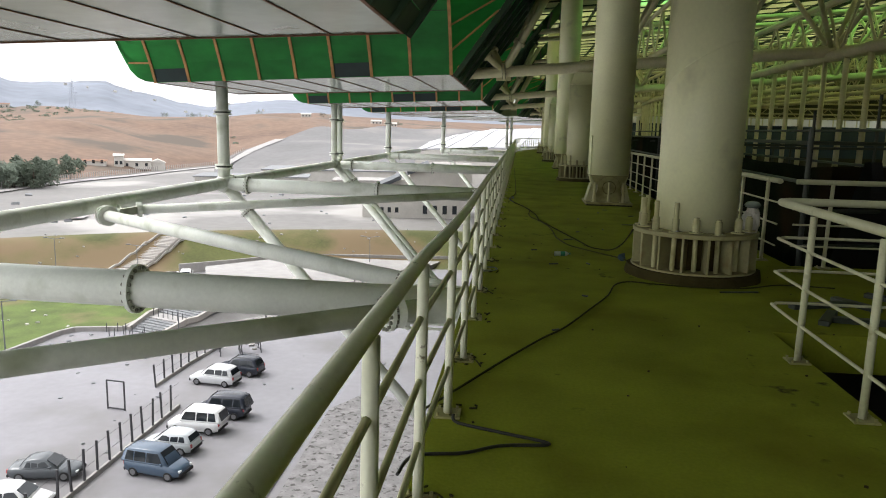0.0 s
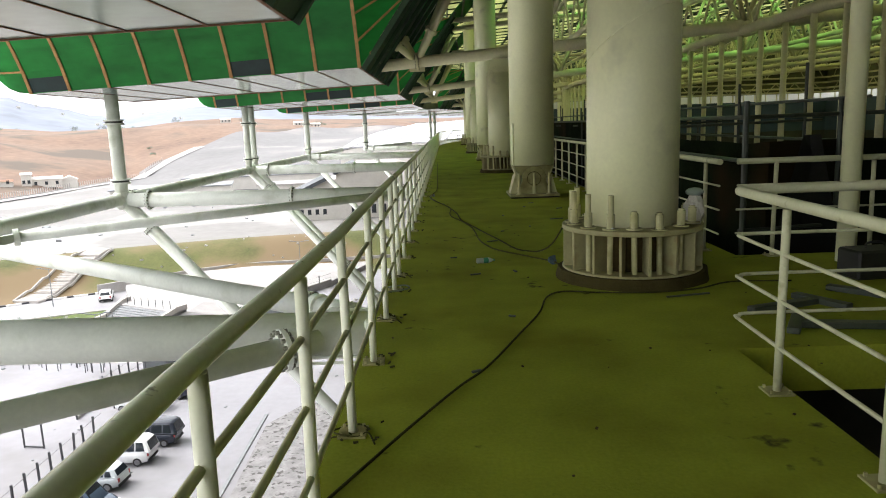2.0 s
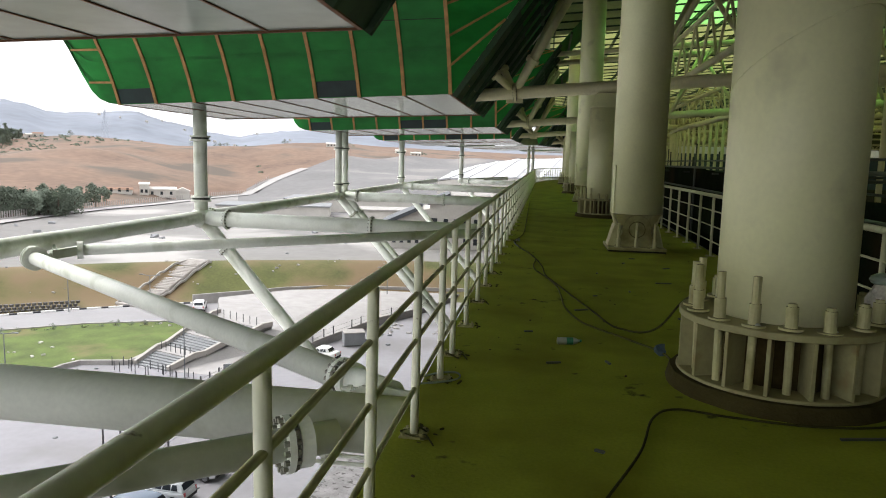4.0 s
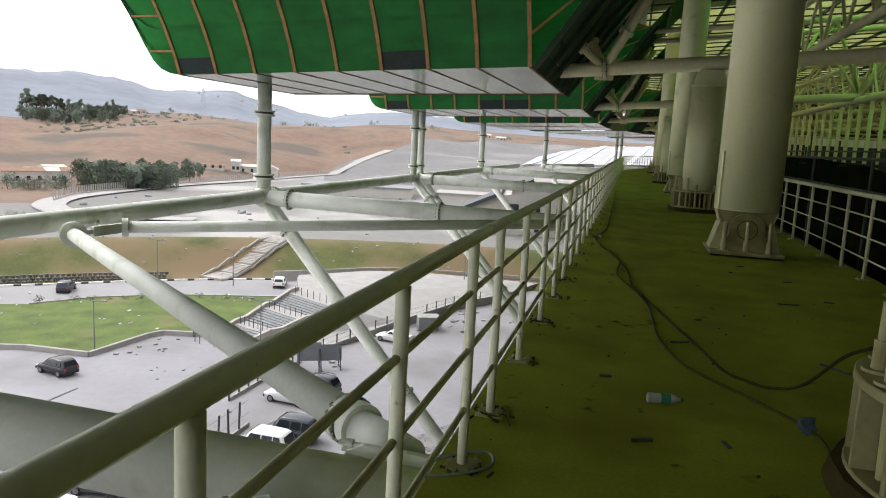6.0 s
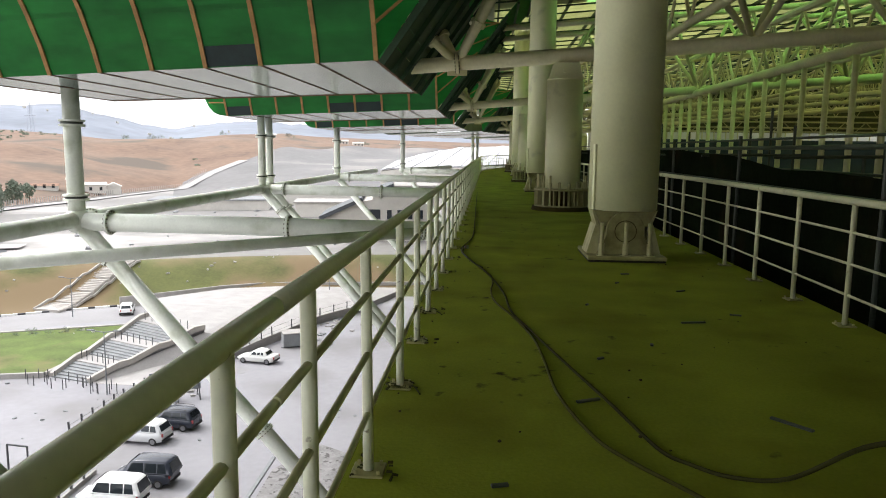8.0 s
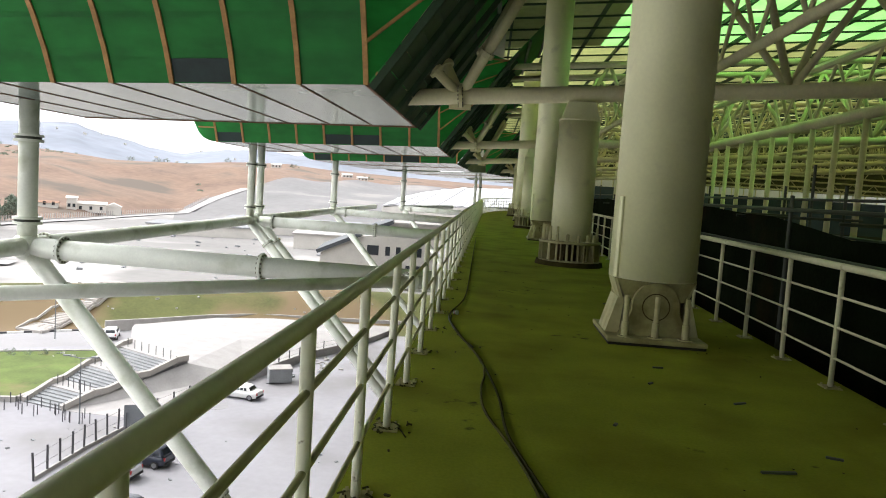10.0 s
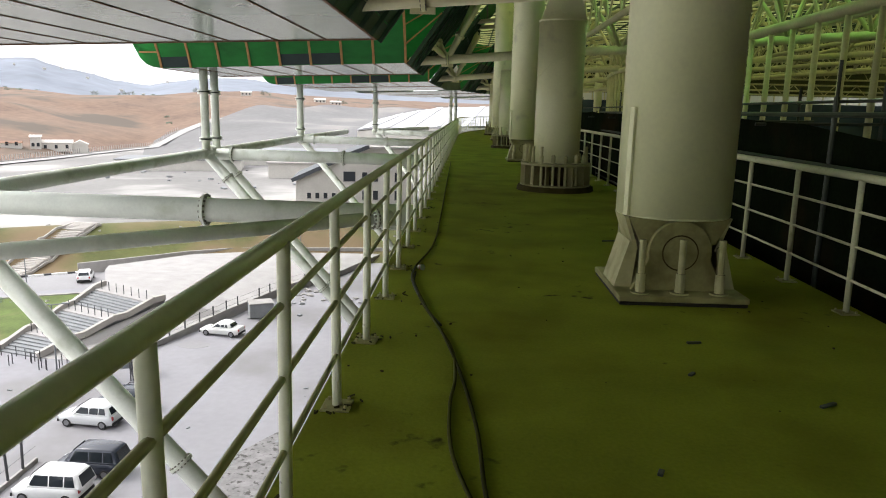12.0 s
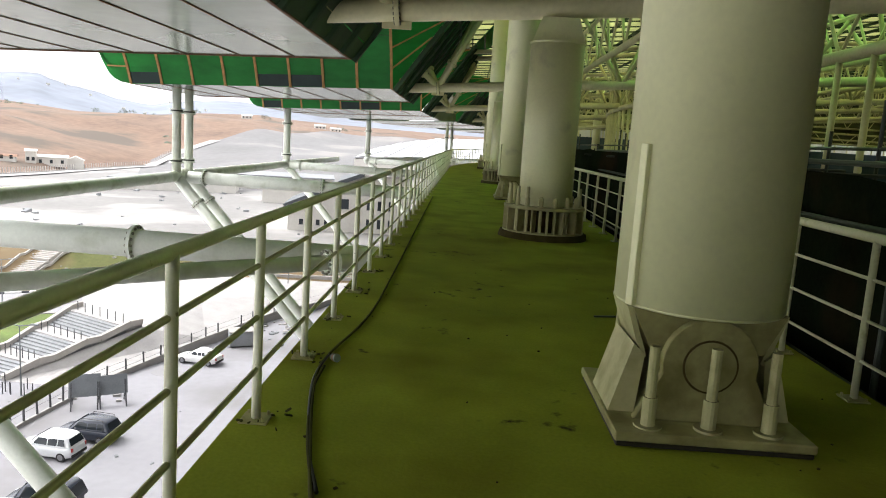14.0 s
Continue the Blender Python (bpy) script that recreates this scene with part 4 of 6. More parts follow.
def rings(az):
    e = lerp_table(EDGE, az)
    mid = [near[-1] + (e - near[-1]) * (i + 1) / 14 for i in range(14)]
    return near + mid + [e + (1000 - e) * (i + 1) / 40 for i in range(39)] + far


verts, faces, mids = [], [], []
na, nr = len(azs), len(rings(0))
for a in azs:
    for r in rings(a):
        verts.append((-r * math.sin(radians(a)), r * math.cos(radians(a)), ground_z(a, r)))
for j in range(na):
    k = (j + 1) % na
    rr = rings(azs[j])
    for i in range(nr - 1):
        faces.append((j * nr + i, k * nr + i, k * nr + i + 1, j * nr + i + 1))
        mids.append(ground_mat(azs[j], (rr[i] + rr[i + 1]) / 2, 0))
me = bpy.data.meshes.new("ground")
me.from_pydata(verts, [], faces)
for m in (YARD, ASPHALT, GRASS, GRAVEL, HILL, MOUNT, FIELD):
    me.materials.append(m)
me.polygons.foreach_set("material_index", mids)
me.polygons.foreach_set("use_smooth", [True] * len(faces))
me.validate()
tagged(new("ground", me), "pale yard, grass bank, gravel plateau, dry hills and far mountains", "ground", kind="structure")


def zg(x, y):
    return ground_z(math.degrees(math.atan2(-x, y)), math.hypot(x, y))


# ---- yard, lawn, road ----
KERB = mat("pale_concrete_kerb", (0.328, 0.312, 0.296), 0.9, vary=0.15, scale=1, fine=8)
STEP = mat("grey_stone_steps", (0.211, 0.218, 0.226), 0.85, vary=0.15, scale=1, fine=6)
WALLW = mat("off_white_render", (0.515, 0.491, 0.452), 0.9, vary=0.1, scale=0.4, fine=3)
ROOFD = mat("dark_slate_roof", (0.055, 0.062, 0.070), 0.6, vary=0.2)
TILE = mat("terracotta_roof", (0.234, 0.133, 0.086), 0.85, vary=0.25, scale=0.5)
GLASS = mat("dark_window_glass", (0.02, 0.025, 0.03), 0.08, vary=0.05)
FENCE = mat("dark_fence_steel", (0.05, 0.05, 0.055), 0.6, vary=0.2)
PALE = mat("pale_stone_steps", (0.335, 0.320, 0.312), 0.9, vary=0.12, scale=0.6, fine=5)
BSTEP = mat("bleached_concrete_steps", (0.385, 0.36, 0.335), 0.9, vary=0.12, scale=0.6, fine=5)
SHEET = mat("white_sheeting", (0.80, 0.80, 0.80), 0.6, vary=0.06, scale=0.05, fine=0.4)


def prism(bm, pts, z0, z1):
    lo = [bm.verts.new((x, y, z0)) for x, y in pts]
    hi = [bm.verts.new((x, y, z1)) for x, y in pts]
    f = bm.faces.new(hi)
    for i in range(len(pts)):
        j = (i + 1) % len(pts)
        bm.faces.new((lo[i], lo[j], hi[j], hi[i]))
    if f.normal.z < 0:
        f.normal_flip()
    return bm


LAWN_PTS = [(-92, 56), (-66, 70.2), (-62.2, 76.1), (-54.9, 81.6), (-42.2, 87.0), (-40.6, 77), (-40.9, 68.2), (-45.6, 67.0), (-46.3, 65.4), (-47.0, 58.0), (-53.6, 57.5), (-92, 44)]
bm = prism(bmesh.new(), LAWN_PTS, G0, G0 + 0.35)
solid("lawn", bm, LAWN, "patchy green lawn beside the yard", "lawn", kind="structure")
lk = thing("kerb_lawn", "pale concrete kerb round the lawn", "kerb", kind="structure")
for p, q in zip(LAWN_PTS[1:-1], LAWN_PTS[2:]):
    bm = bar(bmesh.new(), (*p, G0 + 0.22), (*q, G0 + 0.22), 0.35, 0.5)
    part("kerb_stone", bm, KERB, lk)
ROAD_PTS = [(-95, 60), (-80, 69), (-71, 76.3), (-59.8, 86), (-50.3, 92.2), (-40, 98)]
bm = bmesh.new()
rv = []
for i, p in enumerate(ROAD_PTS):
    a, b = Vector(ROAD_PTS[max(i - 1, 0)]), Vector(ROAD_PTS[min(i + 1, len(ROAD_PTS) - 1)])
    nrm = (b - a).normalized().orthogonal()
    c = Vector(p)
    rv.append([bm.verts.new((*(c + nrm * s), G0 + 0.02)) for s in (-4.2, 4.2)])
for a, b in zip(rv, rv[1:]):
    bm.faces.new((a[0], b[0], b[1], a[1]))
bmesh.ops.recalc_face_normals(bm, faces=bm.faces)
solid("road", bm, ASPHALT, "pale worn asphalt access road", "road", kind="structure")
KB = mat("black_kerb_paint", (0.04, 0.04, 0.045), 0.7, vary=0.2)
KW = mat("white_kerb_paint", (0.75, 0.74, 0.72), 0.7, vary=0.1)
kk = thing("kerb_road", "black and white painted kerb along the road", "kerb", kind="structure")
bm = bmesh.new()
box(bm, -0.45, 0.45, -0.15, 0.15, 0, 0.22)
kme = [mesh_of("kerb_stone", bm.copy(), KB), mesh_of("kerb_stone", bm, KW)]
n = 0
for p, q in zip(ROAD_PTS, ROAD_PTS[1:]):
    p, q = Vector(p), Vector(q)
    d = (q - p).normalized()
    nrm = Vector((-d.y, d.x))
    s = 0.0
    while s < (q - p).length:
        c = p + d * s + nrm * 4.3
        o = part("kerb_stone", kme[0 if n % 3 == 0 else 1], None, kk)
        o.matrix_basis = pose(c.x, c.y, G0, 0, 0, math.degrees(math.atan2(d.y, d.x)))
        n += 1
        s += 0.9
# low retaining wall under the grass bank
rw = thing("retaining_wall", "pale concrete retaining wall below the grass bank", "wall", kind="structure")
RW = [(-49, 97.0), (-44, 101.3), (-38.6, 106.4), (-32.6, 110.0), (-8, 113.5)]
for p, q in zip(RW, RW[1:]):
    bm = bar(bmesh.new(), (*p, G0 + 0.7), (*q, G0 + 0.7), 0.35, 1.5)
    part("wall_panel", bm, KERB, rw)
# pale terrace in front of that wall
bm = bmesh.new()
edge = [(-41.5, 89.5, 2.5), (-44.2, 95.5, 1.6), (-37, 104.8, 1.4), (-30, 108.5, 1.2), (-12, 112, 0.7), (-16.5, 98.0, 0.7), (-20.3, 91.5, 0.7), (-22.2, 85.5, 0.7), (-24.0, 80.0, 0.7), (-29.3, 77.5, 2.2), (-37.8, 82.3, 2.6)]
mid = bm.verts.new((-29, 92, G0 + 1.7))
hi = [bm.verts.new((x, y, G0 + z)) for x, y, z in edge]
lo = [bm.verts.new((x, y, G0 - 0.1)) for x, y, z in edge]
for k in range(len(edge)):
    m = (k + 1) % len(edge)
    bm.faces.new((mid, hi[k], hi[m]))
    bm.faces.new((lo[k], lo[m], hi[m], hi[k]))
bmesh.ops.recalc_face_normals(bm, faces=bm.faces)
solid("terrace", bm, PALE, "pale concrete terrace above the yard", "terrace", kind="structure")

# steps up the grass bank
st = thing("bank_stairs", "pale concrete stairs climbing the grass bank", "stairs", kind="structure")
p0, p1 = Vector((-57.0, 93.3)), Vector((-54.0, 109.6))
sd2 = (p1 - p0).normalized()
sn = Vector((-sd2.y, sd2.x))
turn = math.degrees(math.atan2(sd2.y, sd2.x)) - 90
span = (p1 - p0).length
for k in range(5):
    # five flights of six treads, each ending in a pale landing
    for i in range(7):
        u = (k + i / 8.0) / 5
        c = p0.lerp(p1, u)
        deep = 0.46 if i < 6 else span / 5 - 6 * 0.45
        bm = bmesh.new()
        box(bm, -1.75, 1.75, 0, deep, -0.9, 0.0)
        o = part("stair_step" if i < 6 else "landing", bm, BSTEP, st)
        o.matrix_basis = pose(c.x, c.y, max(zg(c.x, c.y), G0) + 0.38, 0, 0, turn)
for s in (-1.9, 1.9):
    for k in range(5):
        bm = bmesh.new()
        q0, qm, q1 = [p0.lerp(p1, u) + sn * s for u in (k / 5, (k + 0.75) / 5, (k + 1) / 5)]
        zs = [max(zg(*q), G0) + 0.16 for q in (q0, q1)]
        bar(bm, (*q0, zs[0] + 0.02), (*qm, zs[1] + 0.02), 0.22, 0.3)
        bar(bm, (*qm, zs[1] + 0.02), (*q1, zs[1] + 0.02), 0.22, 0.3)
        part("stair_string", bm, BSTEP, st)

# interlocking planter blocks holding the foot of the bank
BLOCK = mat("dark_planter_block", (0.117, 0.109, 0.101), 0.9, vary=0.3, scale=2, fine=10, per_object=0.25)
bw = thing("block_wall", "low wall of dark interlocking planter blocks at the bank foot", "wall", kind="structure")
bm = bmesh.new()
bmesh.ops.create_cone(bm, cap_ends=True, segments=8, radius1=0.24, radius2=0.29, depth=0.36)
block_me = mesh_of("block", bm, BLOCK)
for row in range(3):
    az = 34.6 + 0.17 * (row % 2)
    while az < 50:
        r = 109.9 + 0.5 * row + 0.5 * math.sin((az - 34) * 0.12)
        o = part("block", block_me, None, bw)
        o.matrix_basis = pose(-r * math.sin(radians(az)), r * math.cos(radians(az)), G0 + 0.1 + 0.33 * row, 0, 0, az)
        az += 0.34

# broad grey flights beside the lawn
fl = thing("terrace_stairs", "broad grey stone flights with pale parapets and bollards", "stairs", kind="structure")
A0, A1 = Vector((-40.3, 68.2)), Vector((-37.8, 82.3))
B0, B1 = Vector((-36.0, 66.9)), Vector((-29.3, 77.5))
zt = 0.0
for k in range(3):
    for i in range(7):
        u0, u1 = (k + i / 10.0) / 3, (k + 1.0) / 3
        a, b, c, d = A0.lerp(A1, u0), B0.lerp(B1, u0), B0.lerp(B1, u1), A0.lerp(A1, u1)
        bm = prism(bmesh.new(), [a, b, c, d], G0, G0 + zt + 0.124)
        part("stair_step", bm, STEP if i < 6 else PALE, fl)
        zt += 0.124
bm = bmesh.new()
foot = [(B0.x, B0.y, 0.02), (-28.8, 66.5, 0.02), (-24.0, 80.0, 0.72), (B1.x, B1.y, 2.22)]
top = [bm.verts.new((x, y, G0 + z)) for x, y, z in foot]
low = [bm.verts.new((x, y, G0 - 0.2)) for x, y, z in foot]
bm.faces.new(top)
for i in range(4):
    bm.faces.new((low[i], low[(i + 1) % 4], top[(i + 1) % 4], top[i]))
bmesh.ops.recalc_face_normals(bm, faces=bm.faces)
part("ramp", bm, PALE, fl)
for e0, e1 in ((A0, A1), (B0, B1)):
    for k in range(3):
        p, q, r = e0.lerp(e1, k / 3), e0.lerp(e1, (k + 0.7) / 3), e0.lerp(e1, (k + 1) / 3)
        bm = bmesh.new()
        bar(bm, (*p, G0 + 0.868 * k + 0.2), (*q, G0 + 0.868 * (k + 1) + 0.2), 0.4, 0.55)
        bar(bm, (*q, G0 + 0.868 * (k + 1) + 0.2), (*r, G0 + 0.868 * (k + 1) + 0.2), 0.4, 0.55)
        part("parapet", bm, BSTEP, fl)
bm = bmesh.new()
tube(bm, (0, 0, 0), (0, 0, 0.95), 0.04, 8)
BOLL = mesh_of("bollard", bm, FENCE)
for i in range(24):
    p = Vector((-42.0, 67.4)).lerp(Vector((-31.5, 64.6)), i / 24) + Vector((random.uniform(-.7, .7), random.uniform(-1.2, 1.2)))
    o = new("bollard", BOLL)
    o.matrix_world = pose(p.x, p.y, G0)
    tagged(o, "dark steel bollard at the foot of the stairs", "bollard", "bollards")
for k in range(3):
    for i in range(7):
        p = A0.lerp(B0, 0.1 + 0.13 * i) .lerp(A1.lerp(B1, 0.1 + 0.13 * i), (k + 0.72) / 3)
        o = new("bollard", BOLL)
        o.matrix_world = pose(p.x, p.y, G0 + 0.868 * (k + 1))
        tagged(o, "dark steel bollard on the stair landing", "bollard", "bollards")


# ---- fences ----
bm = bmesh.new()
box(bm, -0.055, 0.055, -0.055, 0.055, 0, 2.0)
FP = mesh_of("fence_post", bm, FENCE)
def fence(pts, step, label, h=1.0, zs=None):
    f = thing("fence", label, "fence", "yard fences")
    zs = zs or [0.0] * len(pts)
    for p, q, za, zb in zip(pts, pts[1:], zs, zs[1:]):
        p, q = Vector(p), Vector(q)
        m = max(1, int((q - p).length / step))
        for i in range(m):
            c = p.lerp(q, i / m)
            if random.random() < 0.04:
                continue
            o = part("fence_post", FP, None, f)
            o.matrix_basis = pose(c.x, c.y, G0 + za + (zb - za) * i / m, random.uniform(-2, 2), random.uniform(-2, 2), 0) @ Matrix.Diagonal((1, 1, h, 1))
        bm = bmesh.new()
        bar(bm, (*p, G0 + za + 0.12), (*q, G0 + zb + 0.12), 0.16, 0.34)
        part("fence_plinth", bm, KERB, f)
        for z in (0.9, 1.75):
            bm = bmesh.new()
            tube(bm, (*p, G0 + za + z * h), (*q, G0 + zb + z * h), 0.012, 5)
            part("fence_wire", bm, FENCE, f)
fence([(-25.0, 28), (-25.3, 37.2), (-25.4, 49.5)], 1.25, "dark steel posts of an unfinished yard fence", 1.15)
fence([(-29.3, 53.2), (-29.2, 59.0), (-28.6, 64.5)], 1.3, "dark steel posts of an unfinished yard fence")
fence([(-28.8, 66.6), (-24.0, 80.0), (-22.2, 85.5), (-20.3, 91.5), (-16.5, 98.0)], 1.9, "dark steel posts of a fence along the terrace edge", 0.62, (0.0, 0.7, 0.7, 0.7, 0.7))
gate = thing("gate_frame", "bare dark steel gate frame standing in the yard", "gate")
for a, b in (((-30.6, 48.4, 0), (-30.6, 48.4, 2.3)), ((-29.1, 48.2, 0), (-29.1, 48.2, 2.3)), ((-30.6, 48.4, 2.3), (-29.1, 48.2, 2.3)), ((-30.6, 48.4, 0.1), (-29.1, 48.2, 0.1))):
    bm = bmesh.new()
    bar(bm, (a[0], a[1], G0 + a[2]), (b[0], b[1], G0 + b[2]), 0.09, 0.09)
    part("gate_bar", bm, FENCE, gate)
LAMP = mat("grey_lamp_paint", (0.15, 0.16, 0.17), 0.5, vary=0.15)
# street lamps in the yard
for (x, y, h) in ((-32.7, 64.2, 5.6), (-47.4, 59.2, 5.0), (-22.6, 47.0 + 60, 5.0), (-62, 88.0, 6.0), (-52.0, 91.0, 5.0)):
    lp = thing("street_lamp", "slim dark street lamp with a double arm", "street lamp", "street lamps", at=pose(x, y, G0))
    bm = bmesh.new()
    tube(bm, (0, 0, 0), (0, 0, h), 0.07, 8, 0.04)
    part("pole", bm, LAMP, lp)
    for s in (-1, 1):
        bm = bmesh.new()
        bar(bm, (0, 0, h), (s * 1.2, 0, h + 0.15), 0.07, 0.07)
        box(bm, s * 1.2 - 0.3, s * 1.2 + 0.3, -0.1, 0.1, h + 0.12, h + 0.22)
        part("lamp_arm", bm, LAMP, lp)
# two grey boards on trestles
BOARD = mat("grey_board", (0.15, 0.16, 0.17), 0.7, vary=0.15, scale=1, fine=8)
for k, (x, y) in enumerate(((-26.9, 62.8), (-25.2, 63.7))):
    bd = thing("board_stand", "grey board leaning on steel trestles in the yard", "board", "board stands", at=pose(x, y, G0, 0, 0, 26 + 6 * k))
    bm = bmesh.new()
    box(bm, -1.1, 1.1, -0.04, 0.04, 0.8, 2.5 - 0.2 * k, m=pose(0, 0, 0, -14, 0, 0))
    part("board", bm, BOARD, bd)
    for x in (-0.9, 0.9):
        bm = bmesh.new()
        bar(bm, (x, -0.7, 0), (x, 0.2, 1.9), 0.09, 0.09)
        bar(bm, (x, 0.9, 0), (x, 0.2, 1.9), 0.09, 0.09)
        bar(bm, (x, -0.6, 0.25), (x, 0.8, 0.25), 0.07, 0.07)
        part("trestle", bm, FENCE, bd)
# pale canopy at the gate lodge by the lawn
cp = thing("canopy", "small pale flat canopy on posts beside the lawn", "canopy", at=pose(-61.5, 55.0, G0, 0, 0, 20))
bm = bmesh.new()
box(bm, -4.2, 2.6, -2.2, 2.2, 3.55, 3.8, bevel=0.04)
part("roof", bm, SHEET, cp)
for y in (-1.9, 1.9):
    bm = bmesh.new()
    tube(bm, (2.2, y, 0), (2.2, y, 3.55), 0.12, 10)
    part("post", bm, WALLW, cp)
bm = bmesh.new()
box(bm, -4.0, 0.2, -1.9, 1.9, 0, 3.55)
part("wall", bm, WALLW, cp)
# site hut and rubble
hut = thing("site_hut", "small grey metal site container", "container", at=pose(-20.8, 81.2, G0, 0, 0, 25))
bm = bmesh.new()
box(bm, -1.2, 1.2, -0.9, 0.9, 0.1, 1.55, bevel=0.05)
part("body", bm, STEP, hut)
bm = bmesh.new()
box(bm, -1.25, 1.25, -0.95, 0.95, 1.55, 1.63)
part("roof", bm, KERB, hut)
for (cx, cy, n, label) in ((-20.6, 85, 26, "heap of rubble and planks beside the fence"), (-18.2, 90.0, 22, "heap of rubble and planks beside the fence"), (-27.3, 66.6, 14, "low heap of spoil by the fence"), (-43.5, 61.5, 10, "small heap of stones in the yard"), (-10.5, 88, 14, "loose rubble at the foot of the bank")):
    bm = bmesh.new()
    for i in range(n):
        x, y = cx + random.gauss(0, 1.6), cy + random.gauss(0, 2.0)
        s = random.uniform(0.10, 0.28)
        box(bm, -s, s, -s * random.uniform(0.3, 1), s, 0, s * 0.7, m=pose(x, y, G0, random.uniform(-8, 8), random.uniform(-8, 8), random.uniform(0, 180)))
    solid("rubble", bm, random.choice((STEP, KERB)), label, "rubble", "rubble heaps", kind="stuff")
# dirty patch of spoil in the yard
SPOIL = mat("dark_speckled_spoil", (0.211, 0.203, 0.203), 0.95, vary=0.3, scale=1.2, fine=6, stain=(0.078, 0.074, 0.070), stain_at=(0.56, 0.62), stain_scale=2.2)
bm = prism(bmesh.new(), [(-13.6, 26), (-13.4, 38), (-13.9, 51), (-11.5, 55.3), (-7.8, 53), (-5, 44), (-2.5, 24)], G0, G0 + 0.06)
solid("spoil_patch", bm, SPOIL, "dark speckled patch of spoil on the yard", "ground", kind="structure")
# narrow trench drain in the yard under the walkway
bm = bmesh.new()
bar(bm, (-14.0, 30, G0 + 0.03), (-14.4, 53, G0 + 0.03), 0.25, 0.08)
bar(bm, (-42, 51, G0 + 0.03), (-42, 42, G0 + 0.03), 0.25, 0.08)
solid("drain", bm, STEP, "narrow dark trench drain in the yard", "drain", kind="structure")


# ---- cars ----
TYRE = mat("tyre_rubber", (0.02, 0.02, 0.02), 0.8)
RIM = mat("alloy_rim", (0.22, 0.22, 0.23), 0.4, metal=0.5)
TAIL = mat("red_tail_lamp", (0.35, 0.02, 0.02), 0.3)
HEAD = mat("clear_head_lamp", (0.7, 0.72, 0.74), 0.2)


def car(name, label, colour, x, y, heading, shape):
    """A parked car; shape gives its length and its side outline."""
    L, W, H, hood, screen, roof_end, belt = shape
    paint = mat(name + "_paint", colour, 0.25, vary=0.04)
    c = thing(name, label, name, "parked cars", at=pose(x, y, zg(x, y) + 0.02, 0, 0, heading) @ Matrix.Diagonal((0.94, 0.94, 0.94, 1)))
    h, w = L / 2, W / 2
    def loft(stations):
        """Stations along the car: x, floor, shoulder and top heights, widths at floor, shoulder and top."""
        bm = bmesh.new()
        rows = []
        for (px, z0, z1, z2, w0, w1, w2) in stations:
            half = [(w0 * 0.92, z0), (w0, z0 + 0.10), (w1, (z0 + z1) * 0.5 + 0.06), (w1 * 0.985, z1 - 0.03), (w2 + 0.02, z2 - 0.05), (w2 * 0.86, z2)]
            rows.append([bm.verts.new((px, -a, z)) for a, z in half] + [bm.verts.new((px, a, z)) for a, z in half[::-1]])
        m = len(rows[0])
        for a, b in zip(rows, rows[1:]):
            for i in range(m):
                j = (i + 1) % m
                bm.faces.new((a[i], a[j], b[j], b[i]))
        bm.faces.new(rows[0][::-1])
        bm.faces.new(rows[-1])
        bmesh.ops.recalc_face_normals(bm, faces=bm.faces)
        return bm
    b0, b1 = belt - 0.06, belt
    part("body", loft([(-h, 0.42, b0 - 0.16, b1 - 0.10, w - 0.22, w - 0.18, w - 0.30), (-h + 0.10, 0.30, b0, b1, w - 0.12, w - 0.07, w - 0.20), (-h + 0.45, 0.22, b0, b1 + 0.01, w - 0.05, w, w - 0.12), (0, 0.20, b0, b1, w - 0.04, w, w - 0.10), (hood - 0.2, 0.20, b0 - 0.02, b1 - 0.01, w - 0.04, w, w - 0.12), (hood + 0.25, 0.22, b0 - 0.12, b1 - 0.09, w - 0.05, w, w - 0.18), (h - 0.30, 0.26, b0 - 0.24, b1 - 0.19, w - 0.10, w - 0.08, w - 0.28), (h - 0.06, 0.30, b0 - 0.36, b1 - 0.30, w - 0.20, w - 0.20, w - 0.38), (h, 0.36, b0 - 0.44, b1 - 0.40, w - 0.28, w - 0.28, w - 0.44)]), paint, c, smooth=True)
    zr = belt - 0.05
    part("cabin", loft([(roof_end - 0.32, zr - 0.10, belt - 0.02, belt + 0.03, w - 0.14, w - 0.12, w - 0.22), (roof_end - 0.05, zr - 0.10, belt + 0.04, H - 0.16, w - 0.08, w - 0.07, w - 0.26), (roof_end + 0.30, zr - 0.10, belt + 0.05, H - 0.03, w - 0.06, w - 0.055, w - 0.22), ((roof_end + screen) / 2, zr - 0.10, belt + 0.05, H, w - 0.05, w - 0.045, w - 0.21), (screen - 0.75, zr - 0.10, belt + 0.05, H - 0.03, w - 0.06, w - 0.05, w - 0.22), (screen - 0.45, zr - 0.10, belt + 0.04, H - 0.16, w - 0.07, w - 0.06, w - 0.26), (hood + 0.05, zr - 0.14, belt - 0.06, belt - 0.01, w - 0.12, w - 0.12, w - 0.24)]), paint, c, smooth=True)
    # glass
    gz0, gz1 = belt + 0.07, H - 0.19
    g0, g1 = roof_end + 0.16, screen - 0.58
    cuts = [g0, g0 + (g1 - g0) * 0.24, g0 + (g1 - g0) * 0.62, g1]
    for s in (-1, 1):
        for i in range(3):
            a, e = cuts[i] + 0.04, cuts[i + 1] - 0.04
            bm = bmesh.new()
            yb, yt = s * (w - 0.050), s * (w - 0.185)
            f0 = 0.34 if i == 2 else 0.0
            r0 = 0.14 if i == 0 else 0.0
            vs = [(a - r0, yb, gz0), (e + f0, yb, gz0), (e, yt, gz1), (a, yt, gz1)]
            quad_slab(bm, *(vs if s < 0 else vs[::-1]), 0.02)
            part("side_window", bm, GLASS, c)
